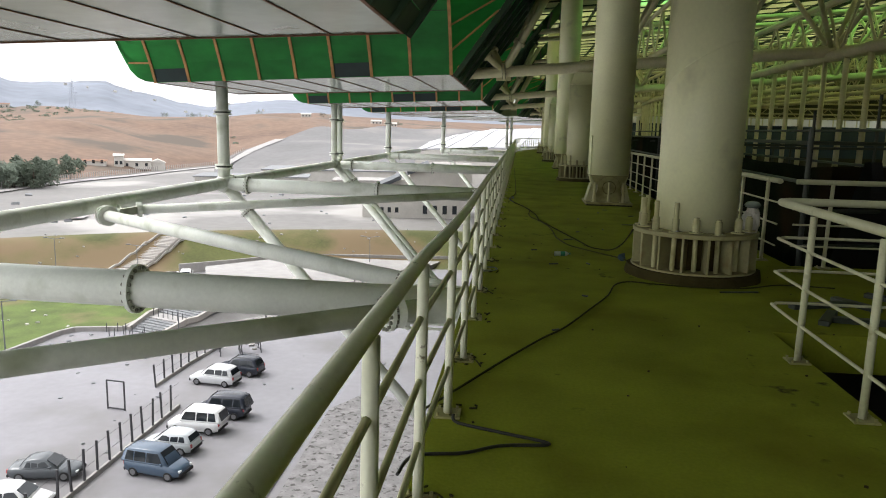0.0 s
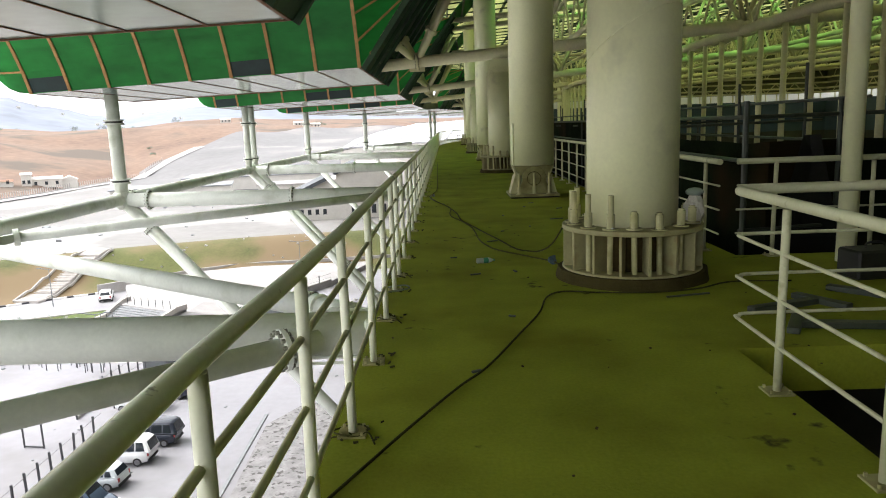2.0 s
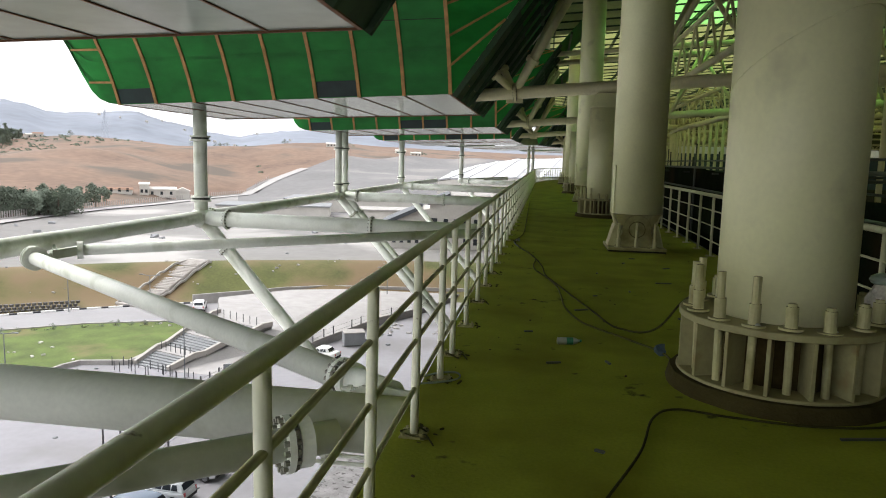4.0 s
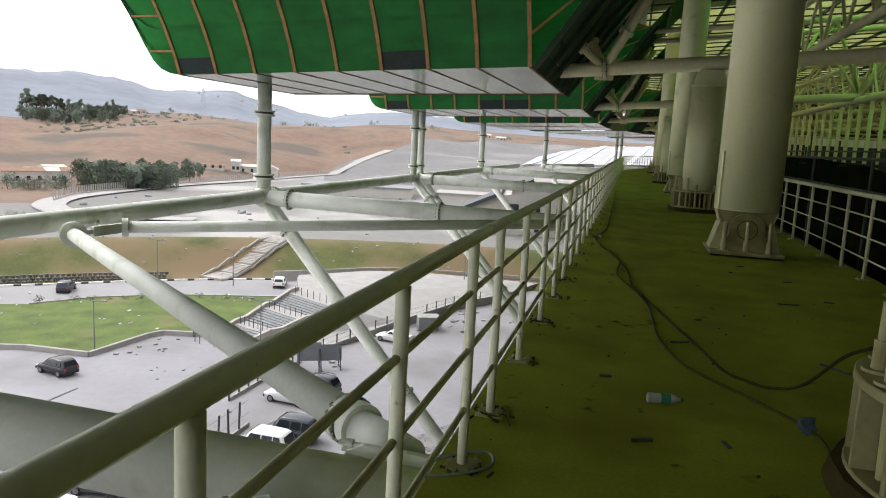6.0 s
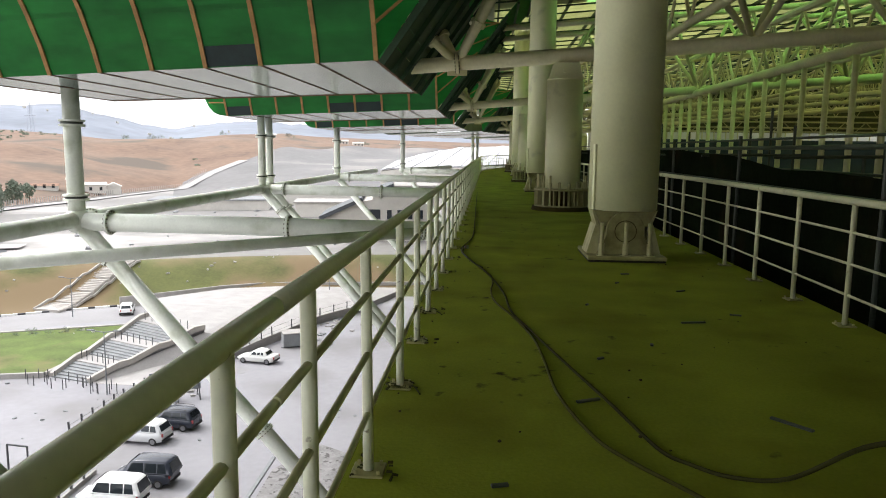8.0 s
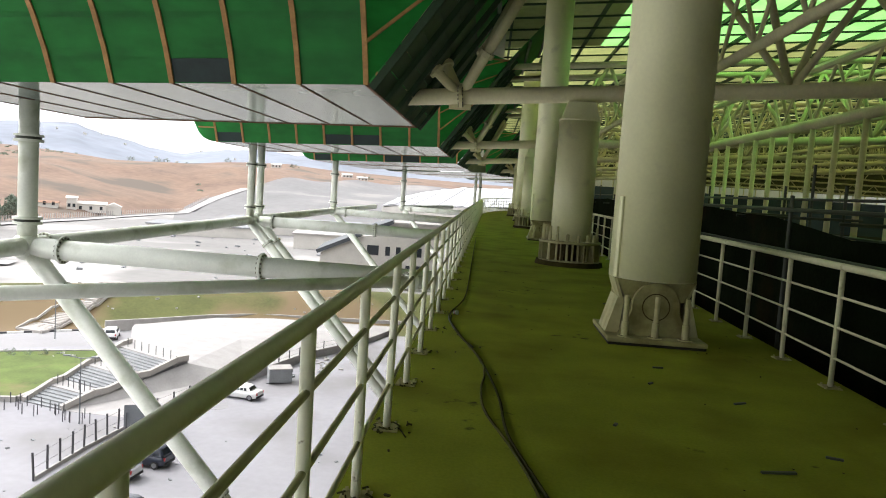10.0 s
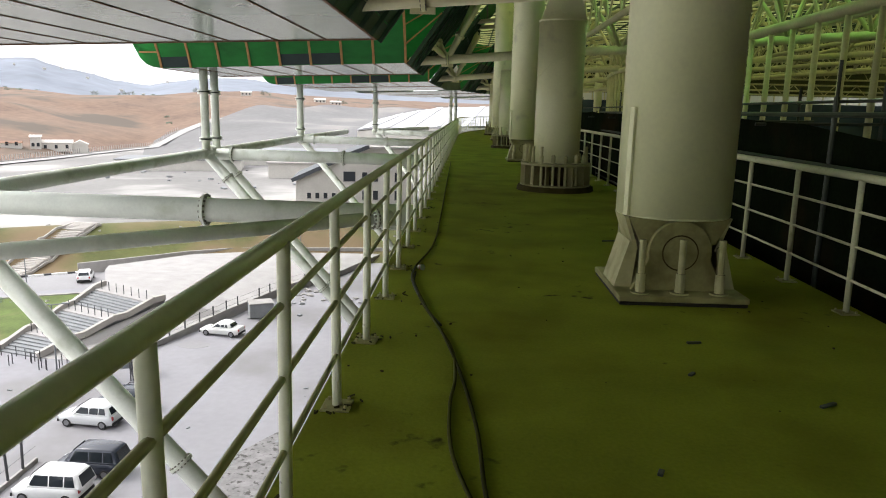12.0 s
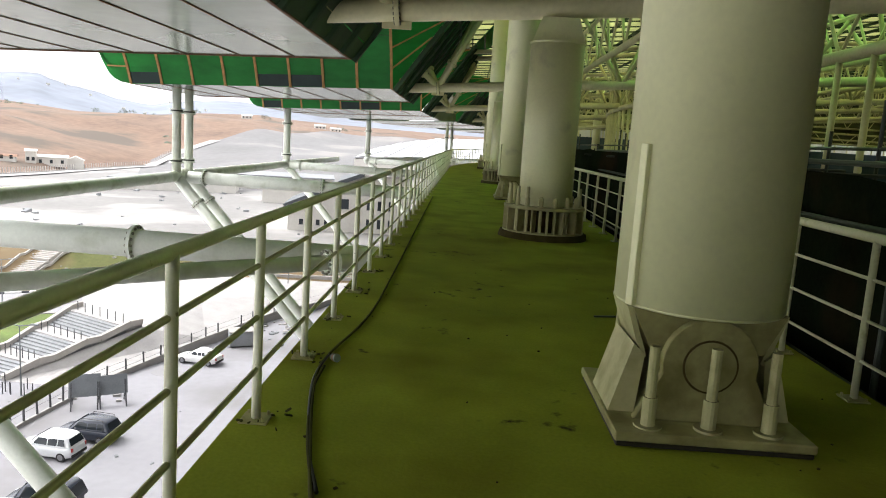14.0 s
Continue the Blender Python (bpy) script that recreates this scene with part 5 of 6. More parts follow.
    bm = bmesh.new()
    quad_slab(bm, (hood - 0.05, -w + 0.20, belt + 0.03), (hood - 0.05, w - 0.20, belt + 0.03), (screen - 0.52, w - 0.30, H - 0.10), (screen - 0.52, -w + 0.30, H - 0.10), 0.03)
    part("windscreen", bm, GLASS, c)
    bm = bmesh.new()
    quad_slab(bm, (roof_end - 0.28, w - 0.24, belt + 0.07), (roof_end - 0.28, -w + 0.24, belt + 0.07), (roof_end - 0.06, -w + 0.32, H - 0.17), (roof_end - 0.06, w - 0.32, H - 0.17), 0.03)
    part("rear_window", bm, GLASS, c)
    for wx in (-h + 0.78, h - 0.80):
        for s in (-1, 1):
            bm = bmesh.new()
            tube(bm, (wx, s * (w - 0.20), 0.31), (wx, s * (w + 0.01), 0.31), 0.31, 20)
            tb = part("wheel", bm, TYRE, c)
            bm = bmesh.new()
            tube(bm, (wx, s * (w - 0.02), 0.31), (wx, s * (w + 0.025), 0.31), 0.20, 14)
            part("rim", bm, RIM, tb)
    for s in (-1, 1):
        bm = bmesh.new()
        box(bm, -h - 0.01, -h + 0.10, s * (w - 0.22) - 0.09, s * (w - 0.22) + 0.09, belt - 0.34, belt - 0.08, bevel=0.02)
        part("tail_light", bm, TAIL, c)
        bm = bmesh.new()
        box(bm, h - 0.16, h - 0.01, s * (w - 0.34) - 0.14, s * (w - 0.34) + 0.14, belt - 0.46, belt - 0.32, bevel=0.02)
        part("headlight", bm, HEAD, c)
        bm = bmesh.new()
        box(bm, hood - 0.5, hood - 0.34, s * (w + 0.02) - 0.08, s * (w + 0.02) + 0.08, belt, belt + 0.13, bevel=0.02)
        part("mirror", bm, paint, c)
    if name == "estate_car":
        for sy in (-1, 1):
            bm = bmesh.new()
            sweep(bm, spline([(roof_end + 0.2, sy * (w - 0.24), H - 0.06), (roof_end + 0.35, sy * (w - 0.25), H + 0.05), (0.0, sy * (w - 0.25), H + 0.07), (screen - 0.9, sy * (w - 0.25), H + 0.04), (screen - 0.75, sy * (w - 0.24), H - 0.05)], 4), 0.022, 6)
            part("roof_rail", bm, TYRE, c)
    for px in (-h + 0.02, h - 0.02):
        bm = bmesh.new()
        box(bm, px - 0.06, px + 0.06, -w + 0.14, w - 0.14, 0.28, 0.50, bevel=0.03)
        part("bumper", bm, TYRE, c)
    return c


VAN = (4.2, 1.82, 1.90, 1.26, 1.16, -1.98, 1.04)
HATCH = (3.98, 1.75, 1.55, 1.02, 0.84, -1.60, 0.95)
SUVS = (4.32, 1.84, 1.70, 1.06, 0.92, -1.76, 1.02)
SEDAN = (4.35, 1.72, 1.46, 0.98, 0.80, -1.10, 0.92)
WHITEC, NAVY, SILVER = (0.78, 0.78, 0.78), (0.03, 0.035, 0.05), (0.45, 0.47, 0.50)
car("van", "blue-grey passenger van parked facing out", (0.075, 0.11, 0.16), -21.7, 39.3, -8, VAN)
car("hatchback", "pale grey hatchback parked at the fence", (0.55, 0.58, 0.60), -22.5, 42.5, 176, HATCH)
car("van", "white passenger van parked at the fence", WHITEC, -22.2, 45.8, 178, VAN)
car("van", "dark navy panel van parked at the fence", NAVY, -21.5, 48.6, 178, VAN)
car("hatchback", "silver tall hatchback parked beside a dark estate car", (0.62, 0.63, 0.64), -24.9, 55.0, 174, SUVS)
car("estate_car", "dark estate car with roof rails", NAVY, -23.8, 57.7, 174, SUVS)
car("sedan", "silver white sedan parked alone in the yard", (0.70, 0.70, 0.68), -22.7, 74.9, 170, SEDAN)
car("hatchback", "black hatchback standing in the open yard", (0.03, 0.03, 0.035), -46.2, 53.4, 170, HATCH)
car("sedan", "dark grey old sedan parked outside the fence", (0.10, 0.11, 0.12), -28.2, 37.9, 12, SEDAN)
car("hatchback", "white hatchback parked outside the fence", WHITEC, -27.4, 34.2, 10, HATCH)
car("hatchback", "white hatchback driving on the access road", WHITEC, -46.4, 94.0, 112, HATCH)
car("hatchback", "dark blue hatchback on the access road", (0.04, 0.05, 0.07), -68.6, 78.6, 118, HATCH)


# ---- buildings ----
def windows_on(parent, pts, w, h):
    for (m) in pts:
        wob = part("window", box(bmesh.new(), -w / 2, w / 2, -0.06, 0.05, 0, h), GLASS, parent)
        wob.matrix_basis = m
        part("window_frame", box(bmesh.new(), -w / 2 - 0.1, w / 2 + 0.1, -0.10, -0.062, -0.12, 0.0), KERB, wob)


def house(label, x, y, turn, w, d, h, roof_mat, ridge=1.6, z=None):
    hs = thing("house", label, "house", "houses on the slope", at=pose(x, y, (zg(x, y) if z is None else z) - 0.5, 0, 0, turn))
    bm = bmesh.new()
    box(bm, -w / 2, w / 2, -d / 2, d / 2, 0, h)
    part("wall", bm, WALLW, hs)
    bm = bmesh.new()
    o = 0.4
    v = [bm.verts.new(p) for p in ((-w / 2 - o, -d / 2 - o, h), (w / 2 + o, -d / 2 - o, h), (w / 2 + o, d / 2 + o, h), (-w / 2 - o, d / 2 + o, h), (-w / 2 - o, 0, h + ridge), (w / 2 + o, 0, h + ridge))]
    for f in ((0, 1, 5, 4), (2, 3, 4, 5), (0, 4, 3), (1, 2, 5), (3, 2, 1, 0)):
        bm.faces.new([v[i] for i in f])
    part("roof", bm, roof_mat, hs)
    n = max(2, int(w / 3))
    windows_on(hs, [pose(-w / 2 + (i + 0.5) * w / n, -d / 2, 1.2) for i in range(n)], 1.0, 1.3)
    return hs


def polar(az, r):
    return -r * math.sin(radians(az)), r * math.cos(radians(az))


x, y = polar(29.45, 322)
house("long low white farm wing with a pale roof", x, y, 28, 11, 6, 3.4, WALLW, 1.0)
x, y = polar(30.65, 319)
house("small white farm block at the end of the wing", x, y, 28, 3.4, 6, 4.6, WALLW, 0.8)
x, y = polar(28.0, 324)
house("white gabled farmhouse on the hill foot", x, y, 118, 6.5, 5.6, 4.4, WALLW, 1.5)
x, y = polar(32.3, 316)
house("low grey farm shed with a rusty roof", x, y, 28, 9, 5, 2.0, TILE, 0.8)
for i, (az, r, w) in enumerate(((42.6, 262, 7), (43.6, 258, 9), (44.9, 255, 12), (43.0, 280, 7))):
    x, y = polar(az, r)
    house("low white village house behind the trees", x, y, 40 + 10 * i, w, 7, 4, (TILE, WALLW)[i % 2], 1.0)
for i in range(10):
    x, y = polar(20 + 1.6 * i + random.uniform(-0.6, 0.6), 2300 + random.uniform(-250, 400))
    house("tiny white house on the far mountain", x, y, random.uniform(0, 90), random.uniform(5, 9), 6, 5, KERB, 2)
for i in range(4):
    x, y = polar(37.6 + 0.45 * i, 712 + 6 * i)
    house("white house on the hill crest", x, y, random.uniform(0, 60), 8, 6, 3.5, (TILE, WALLW)[i % 2], 1.2)
for i, (az, r) in enumerate(((17.0, 690), (11.5, 640), (10.3, 650))):
    x, y = polar(az, r)
    house("small house on the far slope", x, y, 20, 9, 7, 3.2, WALLW, 1.2)

# white building with a dark sloping roof edge
wx, wy = polar(8.5, 149)
wb = thing("white_building", "white two-storey building with dark mono-pitch roof edges", "building", at=pose(wx, wy, zg(wx, wy) - 0.2, 0, 0, 8))
bm = extrude_profile(bmesh.new(), [(-10, 0), (12, 0), (12, 10.6), (3.4, 10.6), (-0.6, 9.0), (-0.6, 8.2), (-2.6, 7.9), (-9.8, 4.6), (-10, 4.4)], -7, 7)
part("wall", bm, WALLW, wb)
for xa, za, xb, zb in ((-10.5, 4.4, -2.3, 8.1), (-0.9, 9.0, 3.5, 10.7)):
    bm = bmesh.new()
    quad_slab(bm, (xa, -8.0, za), (xb, -8.0, zb), (xb, 8, zb), (xa, 8, za), 0.7)
    part("roof", bm, ROOFD, wb)
bm = bmesh.new()
box(bm, 3.5, 12.5, -7.6, 8, 10.6, 11.0)
part("roof_slab", bm, KERB, wb)
windows_on(wb, [pose(-7.6 + 1.5 * i, -7, 1.4) for i in range(4)], 0.7, 1.0)
windows_on(wb, [pose(-0.2, -7, 4.6)], 2.2, 1.8)
windows_on(wb, [pose(2.6 + 2.0 * i, -7, 1.2) for i in range(4)] + [pose(2.6 + 2.0 * i, -7, 4.6) for i in range(4)], 0.9, 1.7)

# low grey roofs on the plateau behind
for (az, r, w, d, h, mt) in ((21.0, 235, 34, 16, 3.2, STEP), (15.0, 262, 46, 24, 4.5, STEP), (12.5, 205, 16, 12, 4, KERB)):
    x, y = polar(az, r)
    sh = thing("shed", "long low grey-roofed shed on the gravel plateau", "shed", "plateau sheds", at=pose(x, y, zg(x, y) - 0.1, 0, 0, az * 0.5 + 4))
    bm = bmesh.new()
    box(bm, -w / 2, w / 2, -d / 2, d / 2, 0, h)
    part("wall", bm, WALLW, sh)
    bm = bmesh.new()
    box(bm, -w / 2 - 0.5, w / 2 + 0.5, -d / 2 - 0.5, d / 2 + 0.5, h, h + 0.35)
    part("roof", bm, mt, sh)
# large pale hall past the plateau, its sheeted roof rising away from the yard
HALLR = mat("pale_grey_roof_sheet", (0.359, 0.359, 0.374), 0.7, vary=0.14, scale=0.15, fine=1.5)
hall = thing("hall", "long pale hall with white bands over a grey sheet roof", "hall")
EAVE = [(8.35, -5.6), (7.2, -5.0), (4.2, -4.6), (2.2, -4.2), (-3.5, -4.0)]
RIDGE = [(7.3, -4.0), (6.6, -2.8), (4.4, 0.0), (2.2, 1.9), (-3.5, 3.2)]
EAVE.reverse()
RIDGE.reverse()


def hall_point(u, v):
    """A place on the hall's roof: u along it, v from the eave to the ridge."""
    az0, az1 = -3.5 + 11.85 * u, -3.5 + 10.8 * u
    p, q = Vector((*polar(az0, 240), lerp_table(EAVE, az0))), Vector((*polar(az1, 300), lerp_table(RIDGE, az1)))
    return p.lerp(q, v)


def hall_sheet(u0, u1, slant, lift, thick, n):
    """One sheet over the roof from eave to ridge, drifting along it by slant."""
    bm = bmesh.new()
    rows = [[bm.verts.new(hall_point(u0 + (u1 - u0) * i / n + slant * k / 6, k / 6) + Vector((0, 0, lift))) for k in range(7)] for i in range(n + 1)]
    for p, q in zip(rows, rows[1:]):
        for k in range(6):
            bm.faces.new((p[k], q[k], q[k + 1], p[k + 1]))
    bmesh.ops.recalc_face_normals(bm, faces=bm.faces)
    bmesh.ops.solidify(bm, geom=list(bm.faces), thickness=thick)
    return bm


part("roof", hall_sheet(0, 1, 0, 0.3, 0.3, 24), HALLR, hall)
for u0, slant, w in ((0.10, -0.08, 0.030), (0.30, -0.10, 0.035), (0.47, -0.09, 0.022), (0.64, -0.14, 0.045), (0.80, -0.14, 0.020), (0.93, -0.15, 0.05)):
    part("roof_band", hall_sheet(u0, u0 + w, slant, 0.75, 0.15, 2), SHEET, hall, "white sheet band")
bm = bmesh.new()
for k in range(24):
    p, q = hall_point(k / 24, 1), hall_point((k + 1) / 24, 1)
    bar(bm, p + Vector((0, 0, 0.5)), q + Vector((0, 0, 0.5)), 1.2, 0.5)
part("ridge_cap", bm, SHEET, hall)
bm = bmesh.new()
front = [hall_point(k / 24, 0) for k in range(25)] + [hall_point(1, 1)]
rows = [[bm.verts.new((p.x, p.y, -18.5)), bm.verts.new(p), bm.verts.new((p.x * 1.01, p.y * 1.01, p.z)), bm.verts.new((p.x * 1.01, p.y * 1.01, -18.5))] for p in front]
for p, q in zip(rows, rows[1:]):
    for k in range(4):
        bm.faces.new((p[k], q[k], q[(k + 1) % 4], p[(k + 1) % 4]))
bmesh.ops.recalc_face_normals(bm, faces=bm.faces)
part("wall", bm, WALLW, hall)
# plateau fence, beside the perimeter road
pf = thing("plateau_fence", "pale post fence round the gravel plateau", "fence")
bm = bmesh.new()
prev = None
for i in range(150):
    az = 42.6 - 0.14 * i
    r = lerp_table(PERIMETER, az) + 5
    px, py = polar(az, r)
    z = zg(px, py)
    tube(bm, (px, py, z), (px, py, z + 2.4), 0.16, 5)
    if prev:
        bar(bm, prev, (px, py, z + 0.35), 0.3, 0.7)
    prev = (px, py, z + 0.35)
part("fence_run", bm, KERB, pf)["kind"] = "stuff"
# pylon
pl = thing("pylon", "grey lattice power pylon on the far hills", "pylon", at=pose(*polar(33.45, 1500), 13.0))
bm = bmesh.new()
for sx in (-1, 1):
    for sy in (-1, 1):
        tube(bm, (sx * 5, sy * 5, 0), (sx * 1.2, sy * 1.2, 66), 0.28, 4)
for i in range(6):
    z = 11 * i
    w0, w1 = 5 - 3.8 * z / 66, 5 - 3.8 * (z + 11) / 66
    for s in (-1, 1):
        tube(bm, (-w0, s * w0, z), (w1, s * w1, z + 11), 0.16, 4)
        tube(bm, (w0, s * w0, z), (-w1, s * w1, z + 11), 0.16, 4)
for z, w in ((42, 11), (52, 9), (62, 7)):
    tube(bm, (-w, 0, z), (w, 0, z), 0.25, 4)
# steel tone paled towards blue-grey as painted-in haze
part("lattice", bm, mat("hazed_pylon_steel", (0.34, 0.36, 0.40), 0.6), pl)


# ---- trees ----
def tree_meshes(h, spread, seed, n=1100, conifer=False):
    rnd = random.Random(seed)
    bm = bmesh.new()
    sweep(bm, [(0, 0, 0), (rnd.uniform(-.2, .2), 0, h * 0.3), (rnd.uniform(-.4, .4), rnd.uniform(-.4, .4), h * 0.7)], 0.035 * h * (0.5 if conifer else 0.7), 6)
    for k in range(6):
        a = rnd.uniform(0, 6.28)
        z = h * rnd.uniform(0.25, 0.6)
        tube(bm, (0, 0, z), (math.cos(a) * spread * 0.6, math.sin(a) * spread * 0.6, z + h * 0.2), 0.012 * h, 5, 0.004 * h)
    trunk = mesh_of("trunk", bm, BARK)
    blobs = []
    for k in range(14):
        a, u = rnd.uniform(0, 6.28), rnd.random()
        z = h * (0.22 + 0.72 * u)
        rr = spread * (1 - u) * 0.9 if conifer else spread * (0.85 - 0.6 * abs(u - 0.4)) * rnd.uniform(0.3, 1)
        blobs.append((Vector((math.cos(a) * rr, math.sin(a) * rr, z)), spread * rnd.uniform(0.28, 0.5) * (0.6 if conifer else 1)))
    vs, fs = [], []
    for k in range(n):
        c, r = rnd.choice(blobs)
        d = Vector((rnd.gauss(0, 1), rnd.gauss(0, 1), rnd.gauss(0, 0.8)))
        p = c + d.normalized() * r * rnd.uniform(0.55, 1.05)
        s = 0.040 * h * rnd.uniform(0.5, 1.2)
        u = Vector((rnd.gauss(0, 1), rnd.gauss(0, 1), rnd.gauss(0, 1))).normalized()
        v = u.orthogonal().normalized()
        b = len(vs)
        vs += [p + u * s, p + v * s * 0.8, p - u * s, p - v * s * 0.8]
        fs.append((b, b + 1, b + 2, b + 3))
    me = bpy.data.meshes.new("crown")
    me.from_pydata([tuple(v) for v in vs], [], fs)
    me.materials.append(LEAF)
    return trunk, me


KINDS = [tree_meshes(10, 4.2, 1), tree_meshes(9, 4.8, 2), tree_meshes(11, 3.6, 3), tree_meshes(12, 2.4, 4, 700, True), tree_meshes(3.5, 2.4, 5, 420)]


def tree(kind, x, y, s, label):
    t = thing("tree", label, "tree", "trees", at=pose(x, y, zg(x, y) - 0.3, 0, 0, random.uniform(0, 360)))
    for nm, me in zip(("trunk", "crown"), KINDS[kind]):
        o = part(nm, me, None, t)
        o.matrix_basis = Matrix.Diagonal((s, s, s * random.uniform(0.9, 1.1), 1))
    return t


for i in range(44):
    az = 35.4 + 5.6 * i / 44 + random.uniform(-0.3, 0.3)
    x, y = polar(az, random.uniform(228, 248) - (az - 36) * 2)
    tree(i % 3, x, y, random.uniform(0.5, 0.82), "dense dark green broadleaf tree below the hill")
for i in range(12):
    x, y = polar(42.0 + 0.32 * i, 224 + random.uniform(-6, 6))
    tree(4, x, y, random.uniform(0.8, 1.3), "low dark bush before the village houses")
for az, r, s in ((33.9, 262, 0.80), (33.2, 285, 0.55), (35.0, 255, 0.62), (34.5, 268, 0.5)):
    x, y = polar(az, r)
    tree(2, x, y, s, "thin grey-green tree beside the farm")
for i in range(30):
    az = 39.6 + 0.19 * i + random.uniform(-.1, .1)
    x, y = polar(az, 722 + random.uniform(-15, 25))
    tree(3, x, y, random.uniform(0.9, 1.4) + 0.28 * max(0, az - 41.0), "dark conifer on the hill crest")
for i in range(54):
    x, y = polar(38.8 + 0.12 * i + random.uniform(-.1, .1), 690 + random.uniform(-45, 15))
    tree(i % 3, x, y, random.uniform(0.7, 1.1), "grey-green tree in the belt on the hillside")
for az, n, s in ((27.3, 2, 0.7), (24.9, 5, 0.6), (20.4, 2, 0.6), (35.6, 1, 0.7), (15.3, 3, 0.6), (9.5, 4, 0.7)):
    for i in range(n):
        x, y = polar(az + 0.22 * i, 705 + random.uniform(-8, 25))
        tree(4, x, y, s * random.uniform(1.2, 2.4), "dark shrub on the dry hill crest")
for i in range(14):
    u = i / 14
    x, y = -66 + 21 * u, 71.5 + 17.5 * u - 5 * u * u
    tree(4, x, y, random.uniform(0.25, 0.4), "small sapling along the road edge")
for i in range(12):
    x, y = polar(41 + 0.45 * i, 150 + random.uniform(-12, 8))
    tree(4, x, y, random.uniform(0.3, 0.5), "young shrub on the grassy slope")


# scrub in the folds of the dry hill
rnd = random.Random(77)
vs, fs = [], []
for k in range(420):
    az, r = rnd.uniform(22, 44), rnd.uniform(400, 700)
    px, py = polar(az, r)
    if noise.noise((px * 0.006, py * 0.006, 0)) > -0.05:
        continue
    h = rnd.uniform(0.6, 1.8)
    for q in range(14):
        p = Vector((px + rnd.gauss(0, h * 0.8), py + rnd.gauss(0, h * 0.8), zg(px, py) + h * rnd.uniform(0.1, 0.9)))
        u = Vector((rnd.gauss(0, 1), rnd.gauss(0, 1), rnd.gauss(0, 1))).normalized() * h * 0.4
        v = u.orthogonal().normalized() * h * 0.35
        n0 = len(vs)
        vs += [p + u, p + v, p - u, p - v]
        fs.append((n0, n0 + 1, n0 + 2, n0 + 3))
me = bpy.data.meshes.new("hill_scrub")
me.from_pydata([tuple(v) for v in vs], [], fs)
me.materials.append(LEAF)
tagged(new("hill_scrub", me), "low grey-green scrub in the folds of the dry hill", "scrub", kind="stuff")


# ---- stones and litter on the grass ----
def scatter(name, label, n, spot, sizes, material):
    bm = bmesh.new()
    for i in range(n):
        x, y, z = spot()
        s = random.uniform(*sizes)
        box(bm, -s, s, -s * 0.7, s * 0.6, -0.1, s * 0.6, m=pose(x, y, z, random.uniform(-15, 15), random.uniform(-15, 15), random.uniform(0, 180)))
    solid(name, bm, material, label, "stones", kind="stuff")


def on_bank():
    px, py = polar(random.uniform(5, 46), random.uniform(114, 125))
    return px, py, zg(px, py)


def on_lawn():
    while True:
        px, py = random.uniform(-75, -44), random.uniform(60, 87)
        if py < 74.6 + (px + 70.5) * 0.55 and py > 60.5:
            return px, py, G0 + 0.36


def on_yard():
    return random.uniform(-40, -4), random.uniform(25, 64), G0


def on_plateau():
    px, py = polar(random.uniform(8, 43), random.uniform(130, 230))
    return px, py, zg(px, py)


scatter("bank_stones", "pale stones and litter on the grass bank", 45, on_bank, (0.08, 0.26), KERB)
scatter("lawn_litter", "pale litter lying on the lawn", 22, on_lawn, (0.08, 0.24), WALLW)
scatter("yard_stones", "small stones on the dusty yard", 60, on_yard, (0.05, 0.16), STEP)
scatter("plateau_spoil", "grey blocks and spoil on the plateau", 60, on_plateau, (0.2, 0.8), STEP)

# pale perimeter road curving over the plateau
RING_PTS = [polar(a, r) for a, r in ((33, 146), (38, 149), (40.8, 153), (42.2, 162), (42.8, 176), (41.6, 195), (38, 222), (34, 255), (30, 288), (26.5, 335), (23.5, 382), (19, 470))]
bm = bmesh.new()
pts = spline([(x, y, 0) for x, y in RING_PTS], 5)
rv = []
for i, p in enumerate(pts):
    a, b = Vector(pts[max(i - 1, 0)]).xy, Vector(pts[min(i + 1, len(pts) - 1)]).xy
    side = (b - a).normalized().orthogonal()
    ends = [Vector(p).xy + side * s for s in (-3.2, 3.2)]
    rv.append([bm.verts.new((*q, zg(*q) + 0.35)) for q in ends])
for a, b in zip(rv, rv[1:]):
    bm.faces.new((a[0], b[0], b[1], a[1]))
bmesh.ops.recalc_face_normals(bm, faces=bm.faces)
solid("road", bm, PALE, "pale concrete perimeter road curving over the plateau", "road", kind="structure")
# dark repair patch in the yard
bm = bmesh.new()
tube(bm, (0, 0, 0), (0, 0, 0.012), 1.0, 14)
patch = solid("yard_patch", bm, ASPHALT, "dark repaired patch in the pale yard", "patch", kind="structure")
patch.matrix_world = pose(-24.2, 71.6, G0) @ Matrix.Diagonal((1.5, 1.0, 1, 1))


# ---- loose things on the walkway ----
def hose(name, pts, r, material, label, n=8):
    bm = bmesh.new()
    sweep(bm, spline(pts, n), r, 7)
    return solid(name, bm, material, label, name, "cables on the slab", smooth=True)


GREYC = mat("dusty_grey_cable", (0.070, 0.070, 0.018), 0.9, vary=0.25, spec=0.1)
GREYB = mat("dusty_black_cable", (0.045, 0.045, 0.014), 0.9, vary=0.3, spec=0.1)
c = 0.012
hose("cable", [(-0.46, 3.72, c), (-0.30, 4.07, c), (0.0, 4.74, c), (0.28, 5.32, c), (0.48, 5.68, c), (0.76, 6.38, c), (0.98, 6.95, c), (1.12, 7.48, c), (1.30, 7.68, c), (1.62, 7.60, c), (2.1, 7.54, c), (2.55, 7.63, c), (2.95, 7.86, c), (3.5, 7.82, c)], 0.008, GREYB, "thin black cable trailing from the rail to the column foot")
